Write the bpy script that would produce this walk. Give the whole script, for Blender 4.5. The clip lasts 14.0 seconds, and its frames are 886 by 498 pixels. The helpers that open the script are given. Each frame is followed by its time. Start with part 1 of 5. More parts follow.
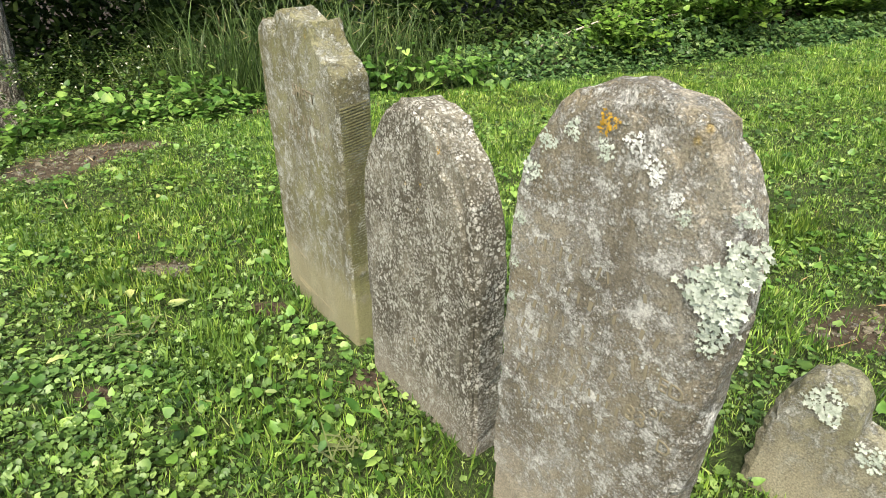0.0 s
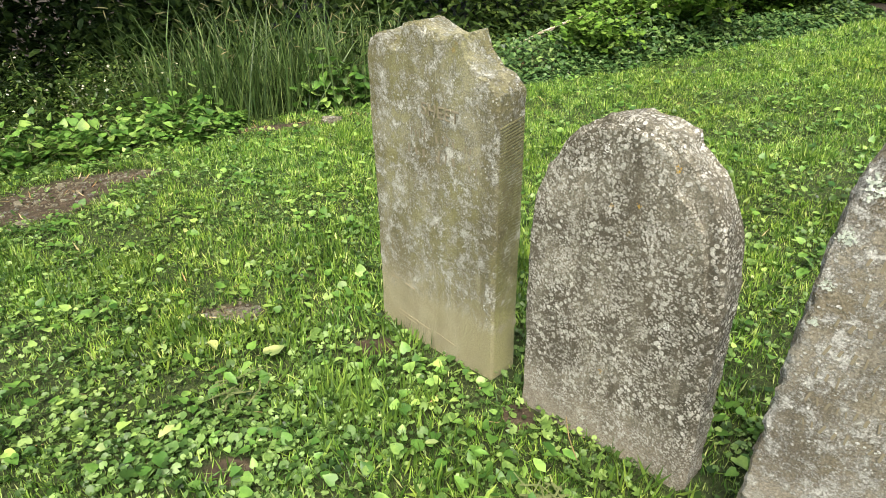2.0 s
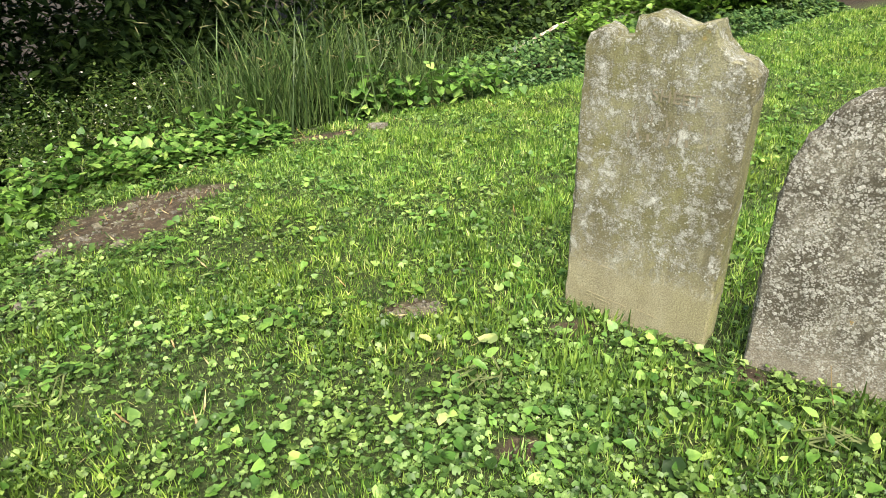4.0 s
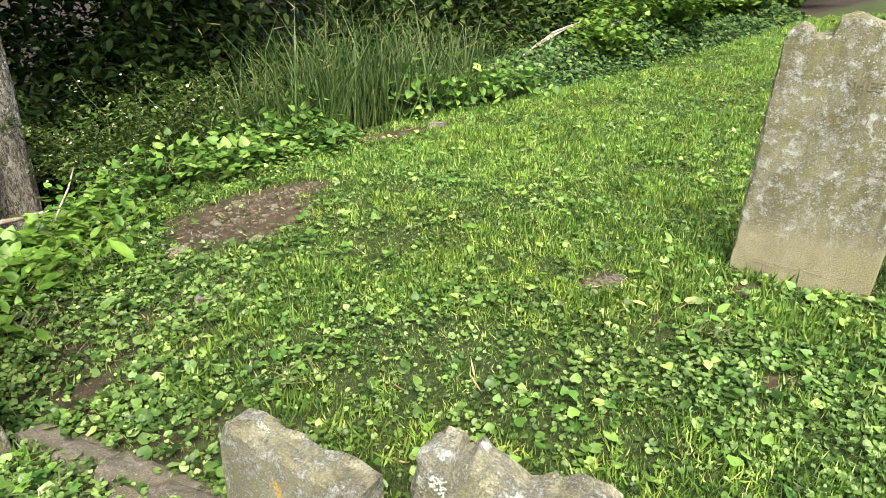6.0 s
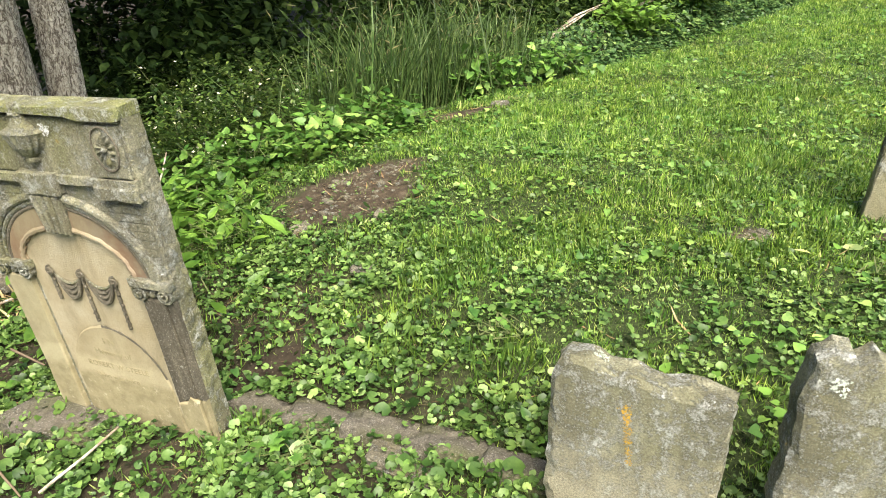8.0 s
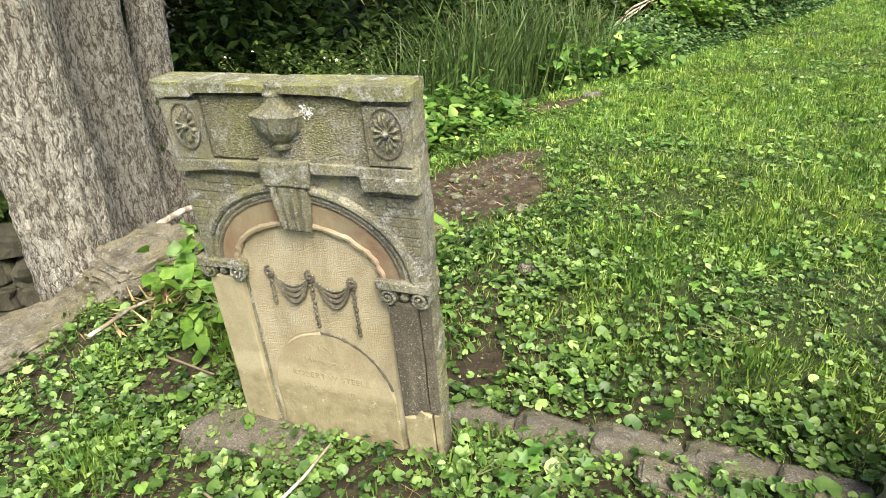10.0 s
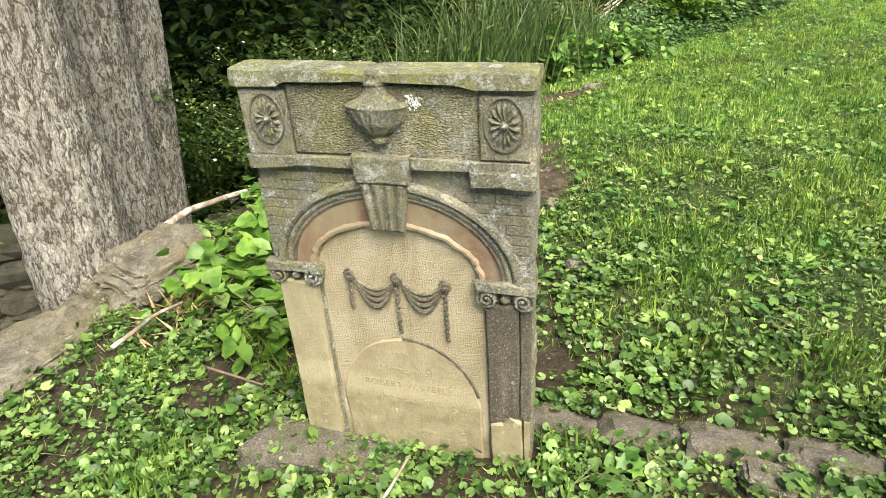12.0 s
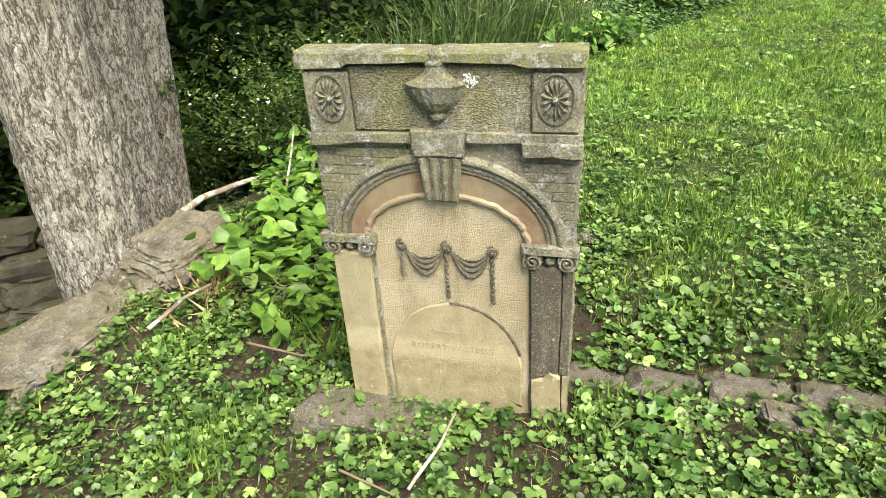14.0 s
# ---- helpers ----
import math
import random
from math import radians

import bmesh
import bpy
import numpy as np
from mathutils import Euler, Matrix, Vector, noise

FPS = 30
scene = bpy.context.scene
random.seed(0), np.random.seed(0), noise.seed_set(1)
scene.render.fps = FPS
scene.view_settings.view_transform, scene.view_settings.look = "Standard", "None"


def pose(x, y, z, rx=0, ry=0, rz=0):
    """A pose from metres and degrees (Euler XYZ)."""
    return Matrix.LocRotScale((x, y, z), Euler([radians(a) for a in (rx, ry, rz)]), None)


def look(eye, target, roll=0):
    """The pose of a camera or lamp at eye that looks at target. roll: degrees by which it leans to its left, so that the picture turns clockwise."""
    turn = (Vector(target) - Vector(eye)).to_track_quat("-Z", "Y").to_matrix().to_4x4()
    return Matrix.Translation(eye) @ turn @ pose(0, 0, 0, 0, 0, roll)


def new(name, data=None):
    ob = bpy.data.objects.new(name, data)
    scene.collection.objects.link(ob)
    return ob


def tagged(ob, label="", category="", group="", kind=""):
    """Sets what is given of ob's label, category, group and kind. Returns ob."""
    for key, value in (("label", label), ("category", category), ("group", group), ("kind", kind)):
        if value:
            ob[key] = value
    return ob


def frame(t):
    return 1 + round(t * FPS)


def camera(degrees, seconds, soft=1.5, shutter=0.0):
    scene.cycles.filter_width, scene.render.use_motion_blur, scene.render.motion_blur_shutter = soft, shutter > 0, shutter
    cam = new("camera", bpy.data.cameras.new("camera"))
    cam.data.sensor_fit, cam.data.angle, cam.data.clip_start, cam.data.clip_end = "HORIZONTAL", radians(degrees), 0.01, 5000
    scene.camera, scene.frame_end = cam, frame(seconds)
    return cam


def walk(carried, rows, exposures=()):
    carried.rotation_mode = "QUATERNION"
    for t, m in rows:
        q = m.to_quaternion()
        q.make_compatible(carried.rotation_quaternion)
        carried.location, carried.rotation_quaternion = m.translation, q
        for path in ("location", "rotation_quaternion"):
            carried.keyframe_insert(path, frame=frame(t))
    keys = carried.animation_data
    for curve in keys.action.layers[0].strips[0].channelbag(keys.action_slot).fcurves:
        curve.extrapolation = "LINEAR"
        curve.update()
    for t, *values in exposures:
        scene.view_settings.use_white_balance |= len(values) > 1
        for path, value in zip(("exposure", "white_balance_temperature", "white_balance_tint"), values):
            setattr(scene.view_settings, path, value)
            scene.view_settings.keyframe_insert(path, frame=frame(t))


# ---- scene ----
cam = camera(68.2, 14.0, soft=0.75)
EXPOSURES = ((0.0, 1.2, 6700, 10), (3.0, 1.38, 6700, 10), (7.0, 1.55, 6700, 10), (9.0, 1.46, 6700, 10), (14.0, 1.52, 6700, 10))
PATH = [
    (0, (0.259, -0.152, 1.449), (0.248, 1.64, 0.562), 1.2),
    (0.5, (0.087, -0.009, 1.463), (0.153, 1.785, 0.581), 1.1),
    (1, (-0.093, 0.025, 1.464), (0.037, 1.816, 0.584), 0.7),
    (1.5, (-0.266, 0.024, 1.446), (-0.083, 1.812, 0.57), 0.5),
    (2, (-0.423, 0.051, 1.435), (-0.19, 1.835, 0.561), 0.2),
    (2.5, (-0.636, 0.097, 1.425), (-0.352, 1.875, 0.556), -0.0),
    (3, (-0.89, 0.103, 1.416), (-0.549, 1.877, 0.558), -0.3),
    (3.5, (-1.165, 0.08, 1.415), (-0.77, 1.846, 0.564), -0.7),
    (3.7, (-1.244, 0.091, 1.415), (-0.831, 1.853, 0.564), -0.9),
    (5.8, (-2.452, 0.211, 1.407), (-1.782, 1.903, 0.577), 0.5),
    (6, (-2.54, 0.222, 1.415), (-1.854, 1.907, 0.583), 0.3),
    (6.5, (-2.775, 0.22, 1.385), (-2.05, 1.887, 0.553), 0.2),
    (7, (-2.989, 0.259, 1.363), (-2.232, 1.909, 0.526), 0.0),
    (7.5, (-3.184, 0.38, 1.335), (-2.403, 2.016, 0.491), -0.1),
    (8, (-3.373, 0.471, 1.308), (-2.584, 2.105, 0.465), -0.4),
    (8.5, (-3.591, 0.56, 1.288), (-2.805, 2.194, 0.446), -0.6),
    (9, (-3.777, 0.706, 1.26), (-2.991, 2.339, 0.414), -0.6),
    (9.2, (-3.823, 0.768, 1.244), (-3.037, 2.401, 0.398), -0.7),
    (11.3, (-4.204, 1.205, 1.209), (-3.304, 2.769, 0.346), 0.5),
    (11.5, (-4.221, 1.225, 1.2), (-3.307, 2.78, 0.335), 0.4),
    (12, (-4.272, 1.248, 1.195), (-3.343, 2.793, 0.328), 0.4),
    (12.5, (-4.356, 1.26, 1.194), (-3.418, 2.795, 0.321), 0.3),
    (13, (-4.453, 1.249, 1.196), (-3.496, 2.768, 0.315), 0.2),
    (13.5, (-4.512, 1.231, 1.202), (-3.53, 2.731, 0.316), 0.2),
    (14, (-4.536, 1.23, 1.196), (-3.534, 2.717, 0.309), 0.2),
]
walk(cam, [(t, look(eye, target, roll)) for t, eye, target, roll in PATH], EXPOSURES)

# ---- world, sun, exposure ----
world = bpy.data.worlds.new("sky_world")
world.use_nodes = True
scene.world = world
wn = world.node_tree.nodes
wl = world.node_tree.links
sky = wn.new("ShaderNodeTexSky")
sky.sky_type = "NISHITA"
sky.sun_disc = False
SUN_ELEV, SUN_AZ = radians(57), radians(190)      # azimuth measured from +y towards +x
sky.sun_elevation = SUN_ELEV
sky.sun_rotation = SUN_AZ
sky.dust_density = 3.0
wl.new(sky.outputs[0], wn["Background"].inputs[0])
wn["Background"].inputs[1].default_value = 0.11

sun_data = bpy.data.lights.new("sun", "SUN")
sun_data.energy = 3.9
sun_data.angle = radians(40)
sun_data.color = (1.0, 0.95, 0.85)
sun = new("sun", sun_data)
sun_way = Vector((math.sin(SUN_AZ) * math.cos(SUN_ELEV), math.cos(SUN_AZ) * math.cos(SUN_ELEV), math.sin(SUN_ELEV)))
sun.matrix_world = look(sun_way * 30, (0, 0, 0))

rng = np.random.default_rng(7)


# ---- materials ----
class Nodes:
    """A short hand for building node materials."""

    def __init__(self, name):
        self.mat = bpy.data.materials.new(name)
        self.mat.use_nodes = True
        self.t = self.mat.node_tree
        self.b = self.t.nodes["Principled BSDF"]
        self.out = self.t.nodes["Material Output"]
        self.co = self.t.nodes.new("ShaderNodeTexCoord").outputs["Object"]

    def link(self, a, b):
        self.t.links.new(a, b)

    def stretch(self, scale):
        n = self.t.nodes.new("ShaderNodeMapping")
        n.inputs["Scale"].default_value = scale
        self.link(self.co, n.inputs[0])
        return n.outputs[0]

    def noise(self, scale, detail=6.0, rough=0.6, co=None, warp=0.0):
        n = self.t.nodes.new("ShaderNodeTexNoise")
        n.inputs["Scale"].default_value = scale
        n.inputs["Detail"].default_value = detail
        n.inputs["Roughness"].default_value = rough
        n.inputs["Distortion"].default_value = warp
        self.link(co or self.co, n.inputs["Vector"])
        return n.outputs["Fac"]

    def cells(self, scale, feature="F1", co=None, out="Distance"):
        n = self.t.nodes.new("ShaderNodeTexVoronoi")
        n.feature = feature
        n.inputs["Scale"].default_value = scale
        self.link(co or self.co, n.inputs["Vector"])
        return n.outputs[out]

    def ramp(self, fac, stops):
        n = self.t.nodes.new("ShaderNodeValToRGB")
        el = n.color_ramp.elements
        while len(el) < len(stops):
            el.new(0.5)
        for e, (p, c) in zip(el, stops):
            e.position = p
            e.color = (*c, 1) if len(c) == 3 else c
        self.link(fac, n.inputs[0])
        return n.outputs[0]

    def step(self, fac, a, b):
        n = self.t.nodes.new("ShaderNodeMapRange")
        n.inputs[1].default_value = a
        n.inputs[2].default_value = b
        self.link(fac, n.inputs[0])
        return n.outputs[0]

    def math(self, op, a, b):
        n = self.t.nodes.new("ShaderNodeMath")
        n.operation = op
        for i, x in enumerate((a, b)):
            if isinstance(x, (int, float)):
                n.inputs[i].default_value = x
            else:
                self.link(x, n.inputs[i])
        return n.outputs[0]

    def mix(self, fac, a, b, kind="MIX"):
        n = self.t.nodes.new("ShaderNodeMix")
        n.data_type = "RGBA"
        n.blend_type = kind
        for sock, x in ((n.inputs[0], fac), (n.inputs[6], a), (n.inputs[7], b)):
            if isinstance(x, (int, float)):
                sock.default_value = x
            elif isinstance(x, tuple):
                sock.default_value = (*x, 1)
            else:
                self.link(x, sock)
        return n.outputs[2]

    def axis(self, i):
        n = self.t.nodes.new("ShaderNodeSeparateXYZ")
        self.link(self.co, n.inputs[0])
        return n.outputs[i]

    def done(self, colour, rough=0.9, height=None, bump=0.5, dist=0.01):
        if isinstance(colour, tuple):
            self.b.inputs["Base Color"].default_value = (*colour, 1)
        else:
            self.link(colour, self.b.inputs["Base Color"])
        self.b.inputs["Roughness"].default_value = rough
        self.b.inputs["Specular IOR Level"].default_value = 0.25
        if height is not None:
            n = self.t.nodes.new("ShaderNodeBump")
            n.inputs["Strength"].default_value = bump
            n.inputs["Distance"].default_value = dist
            self.link(height, n.inputs["Height"])
            self.link(n.outputs[0], self.b.inputs["Normal"])
        return self.mat


def grave_stone(name, light, dark, crust, speck, crust_at=0.56, speck_at=0.16, algae=None, clean=0.2, foot=(0.34, 0.3, 0.21), fine=1.0, tool=0.0):
    """Weathered stone: grain, rain streaks, crusts of pale lichen above, bare tan stone near the ground."""
    k = Nodes(name)
    grain = k.noise(190, 5, 0.75)
    wide = k.noise(5, 6, 0.68, warp=0.5)
    blot = k.noise(22, 7, 0.75)
    streak = k.noise(7, 6, 0.7, co=k.stretch((1, 1, 0.16)), warp=0.4)
    col = k.mix(k.step(wide, 0.4, 0.58), light, dark)
    col = k.mix(k.math("MULTIPLY", k.step(streak, 0.46, 0.62), 0.85), col, tuple(c * 0.7 for c in dark))
    col = k.mix(k.math("MULTIPLY", k.step(blot, 0.5, 0.62), 0.55), col, tuple(c * 0.75 for c in dark))
    if algae:
        col = k.mix(k.math("MULTIPLY", k.step(k.noise(4, 4, 0.55, co=k.stretch((1.4, 1.4, 0.5))), 0.42, 0.68), 0.75), col, algae)
    z = k.axis(2)
    above = k.step(k.math("ADD", z, k.math("MULTIPLY", k.noise(9, 4, 0.6), 0.16)), clean, clean + 0.14)
    big = k.step(k.noise(17, 10, 0.85), crust_at - 0.025, crust_at + 0.05)
    ragged = k.noise(90, 4, 0.7)
    spots = k.step(k.math("ADD", k.cells(40 * fine), k.math("MULTIPLY", ragged, 0.5)), speck_at + 0.36, speck_at + 0.28)
    spots = k.math("MULTIPLY", spots, k.step(k.noise(9, 6, 0.75), 0.42, 0.54))
    small = k.step(k.math("ADD", k.cells(105 * fine), k.math("MULTIPLY", k.noise(200, 2, 0.6), 0.4)), speck_at + 0.42, speck_at + 0.32)
    small = k.math("MULTIPLY", small, k.step(k.noise(17, 5, 0.75), 0.4, 0.56))
    lich = k.math("MAXIMUM", k.math("MAXIMUM", k.math("MULTIPLY", big, 0.8), spots), k.math("MULTIPLY", small, 0.85))
    lich = k.math("MULTIPLY", lich, above)
    col = k.mix(k.math("MULTIPLY", k.step(k.math("ADD", z, k.math("MULTIPLY", wide, 0.1)), clean + 0.2, clean), 0.55), col, foot)
    col = k.mix(lich, col, k.mix(k.step(k.noise(30, 5, 0.7), 0.4, 0.65), crust, speck))
    yel = k.math("MULTIPLY", k.step(k.noise(13, 3, 0.6, co=k.stretch((1.07, 1.2, 0.93))), 0.69, 0.73), k.step(k.cells(45), 0.5, 0.25))
    col = k.mix(k.math("MULTIPLY", yel, 0.6), col, (0.4, 0.28, 0.06))
    col = k.mix(k.step(grain, 0.36, 0.58), k.mix(0.62, col, (0.03, 0.028, 0.02)), k.mix(k.step(grain, 0.58, 0.72), col, k.mix(0.35, col, (0.62, 0.6, 0.52))))
    h = k.math("ADD", k.math("MULTIPLY", grain, 0.6), k.math("ADD", k.math("MULTIPLY", lich, 0.7), k.math("MULTIPLY", k.noise(45, 7, 0.75), 1.1)))
    if tool:
        h = k.math("ADD", h, k.math("MULTIPLY", k.cells(230, co=k.stretch((0.7, 1, 1.3))), tool))
    return k.done(col, 0.93, h, 1.0, 0.008)


M = {}
M["stone_tan"] = grave_stone("weathered_tan_slate", (0.37, 0.355, 0.225), (0.17, 0.155, 0.075), (0.56, 0.56, 0.48), (0.76, 0.77, 0.69), 0.52, 0.12, (0.25, 0.245, 0.085), 0.24, (0.4, 0.36, 0.225), fine=1.5)
M["stone_edge"] = grave_stone("mossy_tooled_edge", (0.33, 0.32, 0.15), (0.2, 0.19, 0.085), (0.46, 0.46, 0.34), (0.6, 0.6, 0.5), 0.6, 0.0, (0.27, 0.28, 0.09), 0.2, (0.42, 0.39, 0.2))
M["stone_speck"] = grave_stone("speckled_grey_stone", (0.27, 0.25, 0.185), (0.105, 0.094, 0.064), (0.44, 0.43, 0.36), (0.72, 0.71, 0.63), 0.6, 0.3, None, 0.1, (0.42, 0.37, 0.28), fine=1.5)
M["stone_brown"] = grave_stone("brown_lichened_stone", (0.43, 0.4, 0.32), (0.18, 0.158, 0.112), (0.6, 0.6, 0.55), (0.74, 0.75, 0.69), 0.51, 0.14, (0.3, 0.255, 0.16), 0.16, (0.52, 0.45, 0.33), fine=1.5)
M["stone_broken"] = grave_stone("broken_grey_stone", (0.37, 0.36, 0.25), (0.19, 0.18, 0.11), (0.5, 0.51, 0.45), (0.64, 0.65, 0.59), 0.52, 0.06, (0.27, 0.26, 0.14), 0.14, (0.44, 0.39, 0.27), fine=1.4)
M["stone_frieze"] = grave_stone("mossy_carved_stone", (0.38, 0.36, 0.26), (0.205, 0.19, 0.12), (0.5, 0.5, 0.43), (0.66, 0.67, 0.6), 0.53, 0.04, (0.25, 0.25, 0.1), -0.5, fine=1.6)
M["stone_tooled"] = grave_stone("tooled_carved_stone", (0.38, 0.355, 0.25), (0.24, 0.22, 0.135), (0.5, 0.5, 0.43), (0.66, 0.67, 0.6), 0.55, 0.04, (0.27, 0.27, 0.1), -0.5, fine=1.6, tool=1.1)
M["stone_cap"] = grave_stone("mossy_cap_stone", (0.4, 0.4, 0.24), (0.22, 0.21, 0.11), (0.52, 0.53, 0.42), (0.7, 0.71, 0.62), 0.52, 0.06, (0.28, 0.3, 0.06), -0.5, fine=1.5)
M["stone_dark"] = grave_stone("dark_brown_stone", (0.23, 0.2, 0.14), (0.13, 0.112, 0.08), (0.4, 0.38, 0.31), (0.55, 0.53, 0.46), 0.62, 0.0, None, -0.5)
k = Nodes("pale_green_lichen")
M["lichen"] = k.done(k.mix(k.step(k.noise(70, 5, 0.7), 0.38, 0.62), (0.34, 0.39, 0.3), (0.54, 0.58, 0.49)), 0.95, k.noise(120, 4, 0.7), 0.6, 0.004)
M["kerb"] = grave_stone("brown_kerb_stone", (0.17, 0.15, 0.115), (0.1, 0.088, 0.065), (0.27, 0.26, 0.22), (0.34, 0.32, 0.27), 0.6, 0.08, (0.13, 0.14, 0.05), -0.5)
# darker than the kerb stone to paint in the hollow's shade
M["wall_stone"] = grave_stone("shade_darkened_wall_stone", (0.12, 0.107, 0.078), (0.06, 0.053, 0.038), (0.17, 0.165, 0.13), (0.22, 0.21, 0.17), 0.6, 0.0, (0.08, 0.085, 0.035), -0.5)
M["field_stone"] = grave_stone("rough_field_stone", (0.25, 0.228, 0.165), (0.095, 0.082, 0.056), (0.46, 0.45, 0.38), (0.56, 0.55, 0.48), 0.55, 0.04, (0.23, 0.2, 0.11), -0.5)


def tan_stone(name, a, b, tooled=False, line=0.0):
    """Bare sandstone with an olive soil line near its foot and a bleached band above it."""
    k = Nodes(name)
    col = k.mix(k.step(k.noise(6, 6, 0.66), 0.36, 0.64), a, b)
    col = k.mix(k.math("MULTIPLY", k.step(k.noise(5, 6, 0.7, co=k.stretch((1, 1, 0.35)), warp=0.6), 0.48, 0.62), 0.8), col, (0.25, 0.21, 0.125))
    grain = k.noise(210, 4, 0.75)
    col = k.mix(k.math("MULTIPLY", k.step(k.noise(26, 7, 0.78), 0.53, 0.66), 0.45), col, (0.29, 0.24, 0.145))
    if line:
        z = k.math("ADD", k.axis(2), k.math("MULTIPLY", k.math("SUBTRACT", k.noise(11, 6, 0.7), 0.5), 0.09))
        pale = k.math("MULTIPLY", k.step(z, line + 0.08, line + 0.06), 0.6)
        col = k.mix(pale, col, tuple(min(0.7, c * 1.15) for c in a))
        low = k.mix(k.step(k.noise(19, 6, 0.7), 0.4, 0.62), (0.31, 0.265, 0.15), (0.2, 0.17, 0.09))
        low = k.mix(k.math("MULTIPLY", k.step(k.noise(30, 6, 0.8), 0.58, 0.64), 0.8), low, (0.5, 0.44, 0.3))
        col = k.mix(k.math("MULTIPLY", k.step(z, line + 0.015, line - 0.02), 0.85), col, low)
    col = k.mix(k.math("MULTIPLY", k.step(grain, 0.46, 0.7), 0.45), col, (0.2, 0.16, 0.09))
    h = k.math("ADD", k.math("MULTIPLY", grain, 0.6), k.math("MULTIPLY", k.noise(40, 6, 0.7), 0.8))
    if tooled:
        h = k.math("ADD", h, k.math("MULTIPLY", k.cells(300, co=k.stretch((0.7, 1, 1.25))), 0.55))
    return k.done(col, 0.9, h, 0.85, 0.005)


M["tan"] = tan_stone("bare_tan_sandstone", (0.39, 0.345, 0.215), (0.28, 0.245, 0.14), line=0.235)
M["tan_tooled"] = tan_stone("tooled_tan_sandstone", (0.42, 0.365, 0.25), (0.345, 0.285, 0.17), True, line=0.1)
M["tablet"] = tan_stone("tablet_sandstone", (0.39, 0.335, 0.21), (0.29, 0.24, 0.14), line=0.2)
M["rust"] = tan_stone("rusty_red_stone", (0.21, 0.172, 0.115), (0.15, 0.072, 0.04))
M["lip"] = tan_stone("chipped_stone_lip", (0.36, 0.31, 0.215), (0.25, 0.17, 0.115))
k = Nodes("engraved_letters")
M["letters"] = k.done(k.mix(k.noise(60), (0.14, 0.122, 0.08), (0.24, 0.21, 0.14)), 0.95)
k = Nodes("white_lichen")
M["white"] = k.done(k.mix(k.step(k.noise(90), 0.4, 0.6), (0.75, 0.75, 0.7), (0.5, 0.51, 0.46)), 0.95, k.noise(150), 0.6, 0.006)
k = Nodes("yellow_lichen")
M["yellow"] = k.done(k.mix(k.step(k.noise(120), 0.4, 0.6), (0.5, 0.3, 0.02), (0.4, 0.27, 0.08)), 0.95, k.noise(150), 0.6, 0.005)

# ground: dark soil, thatch and moss, with bare patches and painted shade beyond the brink
BARE = ((-2.3, 3.95, 0.42, 0.36), (-1.98, 4.18, 0.32, 0.14), (-0.95, 2.3, 0.13, 0.07), (-0.83, 1.45, 0.07, 0.05), (1.75, 1.75, 0.25, 0.15), (-4.0, 3.3, 0.16, 0.12),
        (-3.05, 2.62, 0.16, 0.1), (-1.0, 5.0, 0.5, 0.08), (-3.95, 2.42, 0.14, 0.08), (-0.42, 2.0, 0.1, 0.05), (0.0, 1.56, 0.06, 0.06))
k = Nodes("garden_soil")
soil = k.ramp(k.noise(14, 8, 0.7), [(0.3, (0.032, 0.023, 0.015)), (0.52, (0.068, 0.05, 0.031)), (0.72, (0.15, 0.117, 0.078))])
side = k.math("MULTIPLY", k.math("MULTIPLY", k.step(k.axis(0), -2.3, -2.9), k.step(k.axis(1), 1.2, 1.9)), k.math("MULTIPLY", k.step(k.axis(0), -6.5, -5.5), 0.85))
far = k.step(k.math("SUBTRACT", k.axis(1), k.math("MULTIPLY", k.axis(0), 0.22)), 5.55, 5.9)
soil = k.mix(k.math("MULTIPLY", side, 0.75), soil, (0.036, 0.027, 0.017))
# tree shade painted into the soil past the lawn edge
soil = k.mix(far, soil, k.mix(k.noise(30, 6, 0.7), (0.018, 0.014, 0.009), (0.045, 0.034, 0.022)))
soil = k.mix(k.math("MULTIPLY", k.step(k.cells(55), 0.22, 0.12), k.step(far, 0.5, 0.1)), soil, (0.17, 0.138, 0.095))
thatch = k.ramp(k.noise(75, 7, 0.8), [(0.3, (0.018, 0.022, 0.008)), (0.48, (0.03, 0.046, 0.012)), (0.64, (0.085, 0.11, 0.035))])
mask = None
for cx, cy, rx, ry in BARE:
    dx = k.math("DIVIDE", k.math("SUBTRACT", k.axis(0), cx), rx)
    dy = k.math("DIVIDE", k.math("SUBTRACT", k.axis(1), cy), ry)
    d = k.math("ADD", k.math("MULTIPLY", dx, dx), k.math("MULTIPLY", dy, dy))
    d = k.step(k.math("ADD", d, k.math("MULTIPLY", k.noise(9, 6, 0.7), 2.4)), 2.5, 1.8)
    mask = d if mask is None else k.math("MAXIMUM", mask, d)
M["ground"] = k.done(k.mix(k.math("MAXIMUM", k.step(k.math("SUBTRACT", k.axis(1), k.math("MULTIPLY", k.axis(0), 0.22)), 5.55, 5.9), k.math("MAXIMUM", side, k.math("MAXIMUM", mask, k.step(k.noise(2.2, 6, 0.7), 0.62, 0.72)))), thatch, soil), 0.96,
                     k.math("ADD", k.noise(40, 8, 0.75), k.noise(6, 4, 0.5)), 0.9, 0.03)


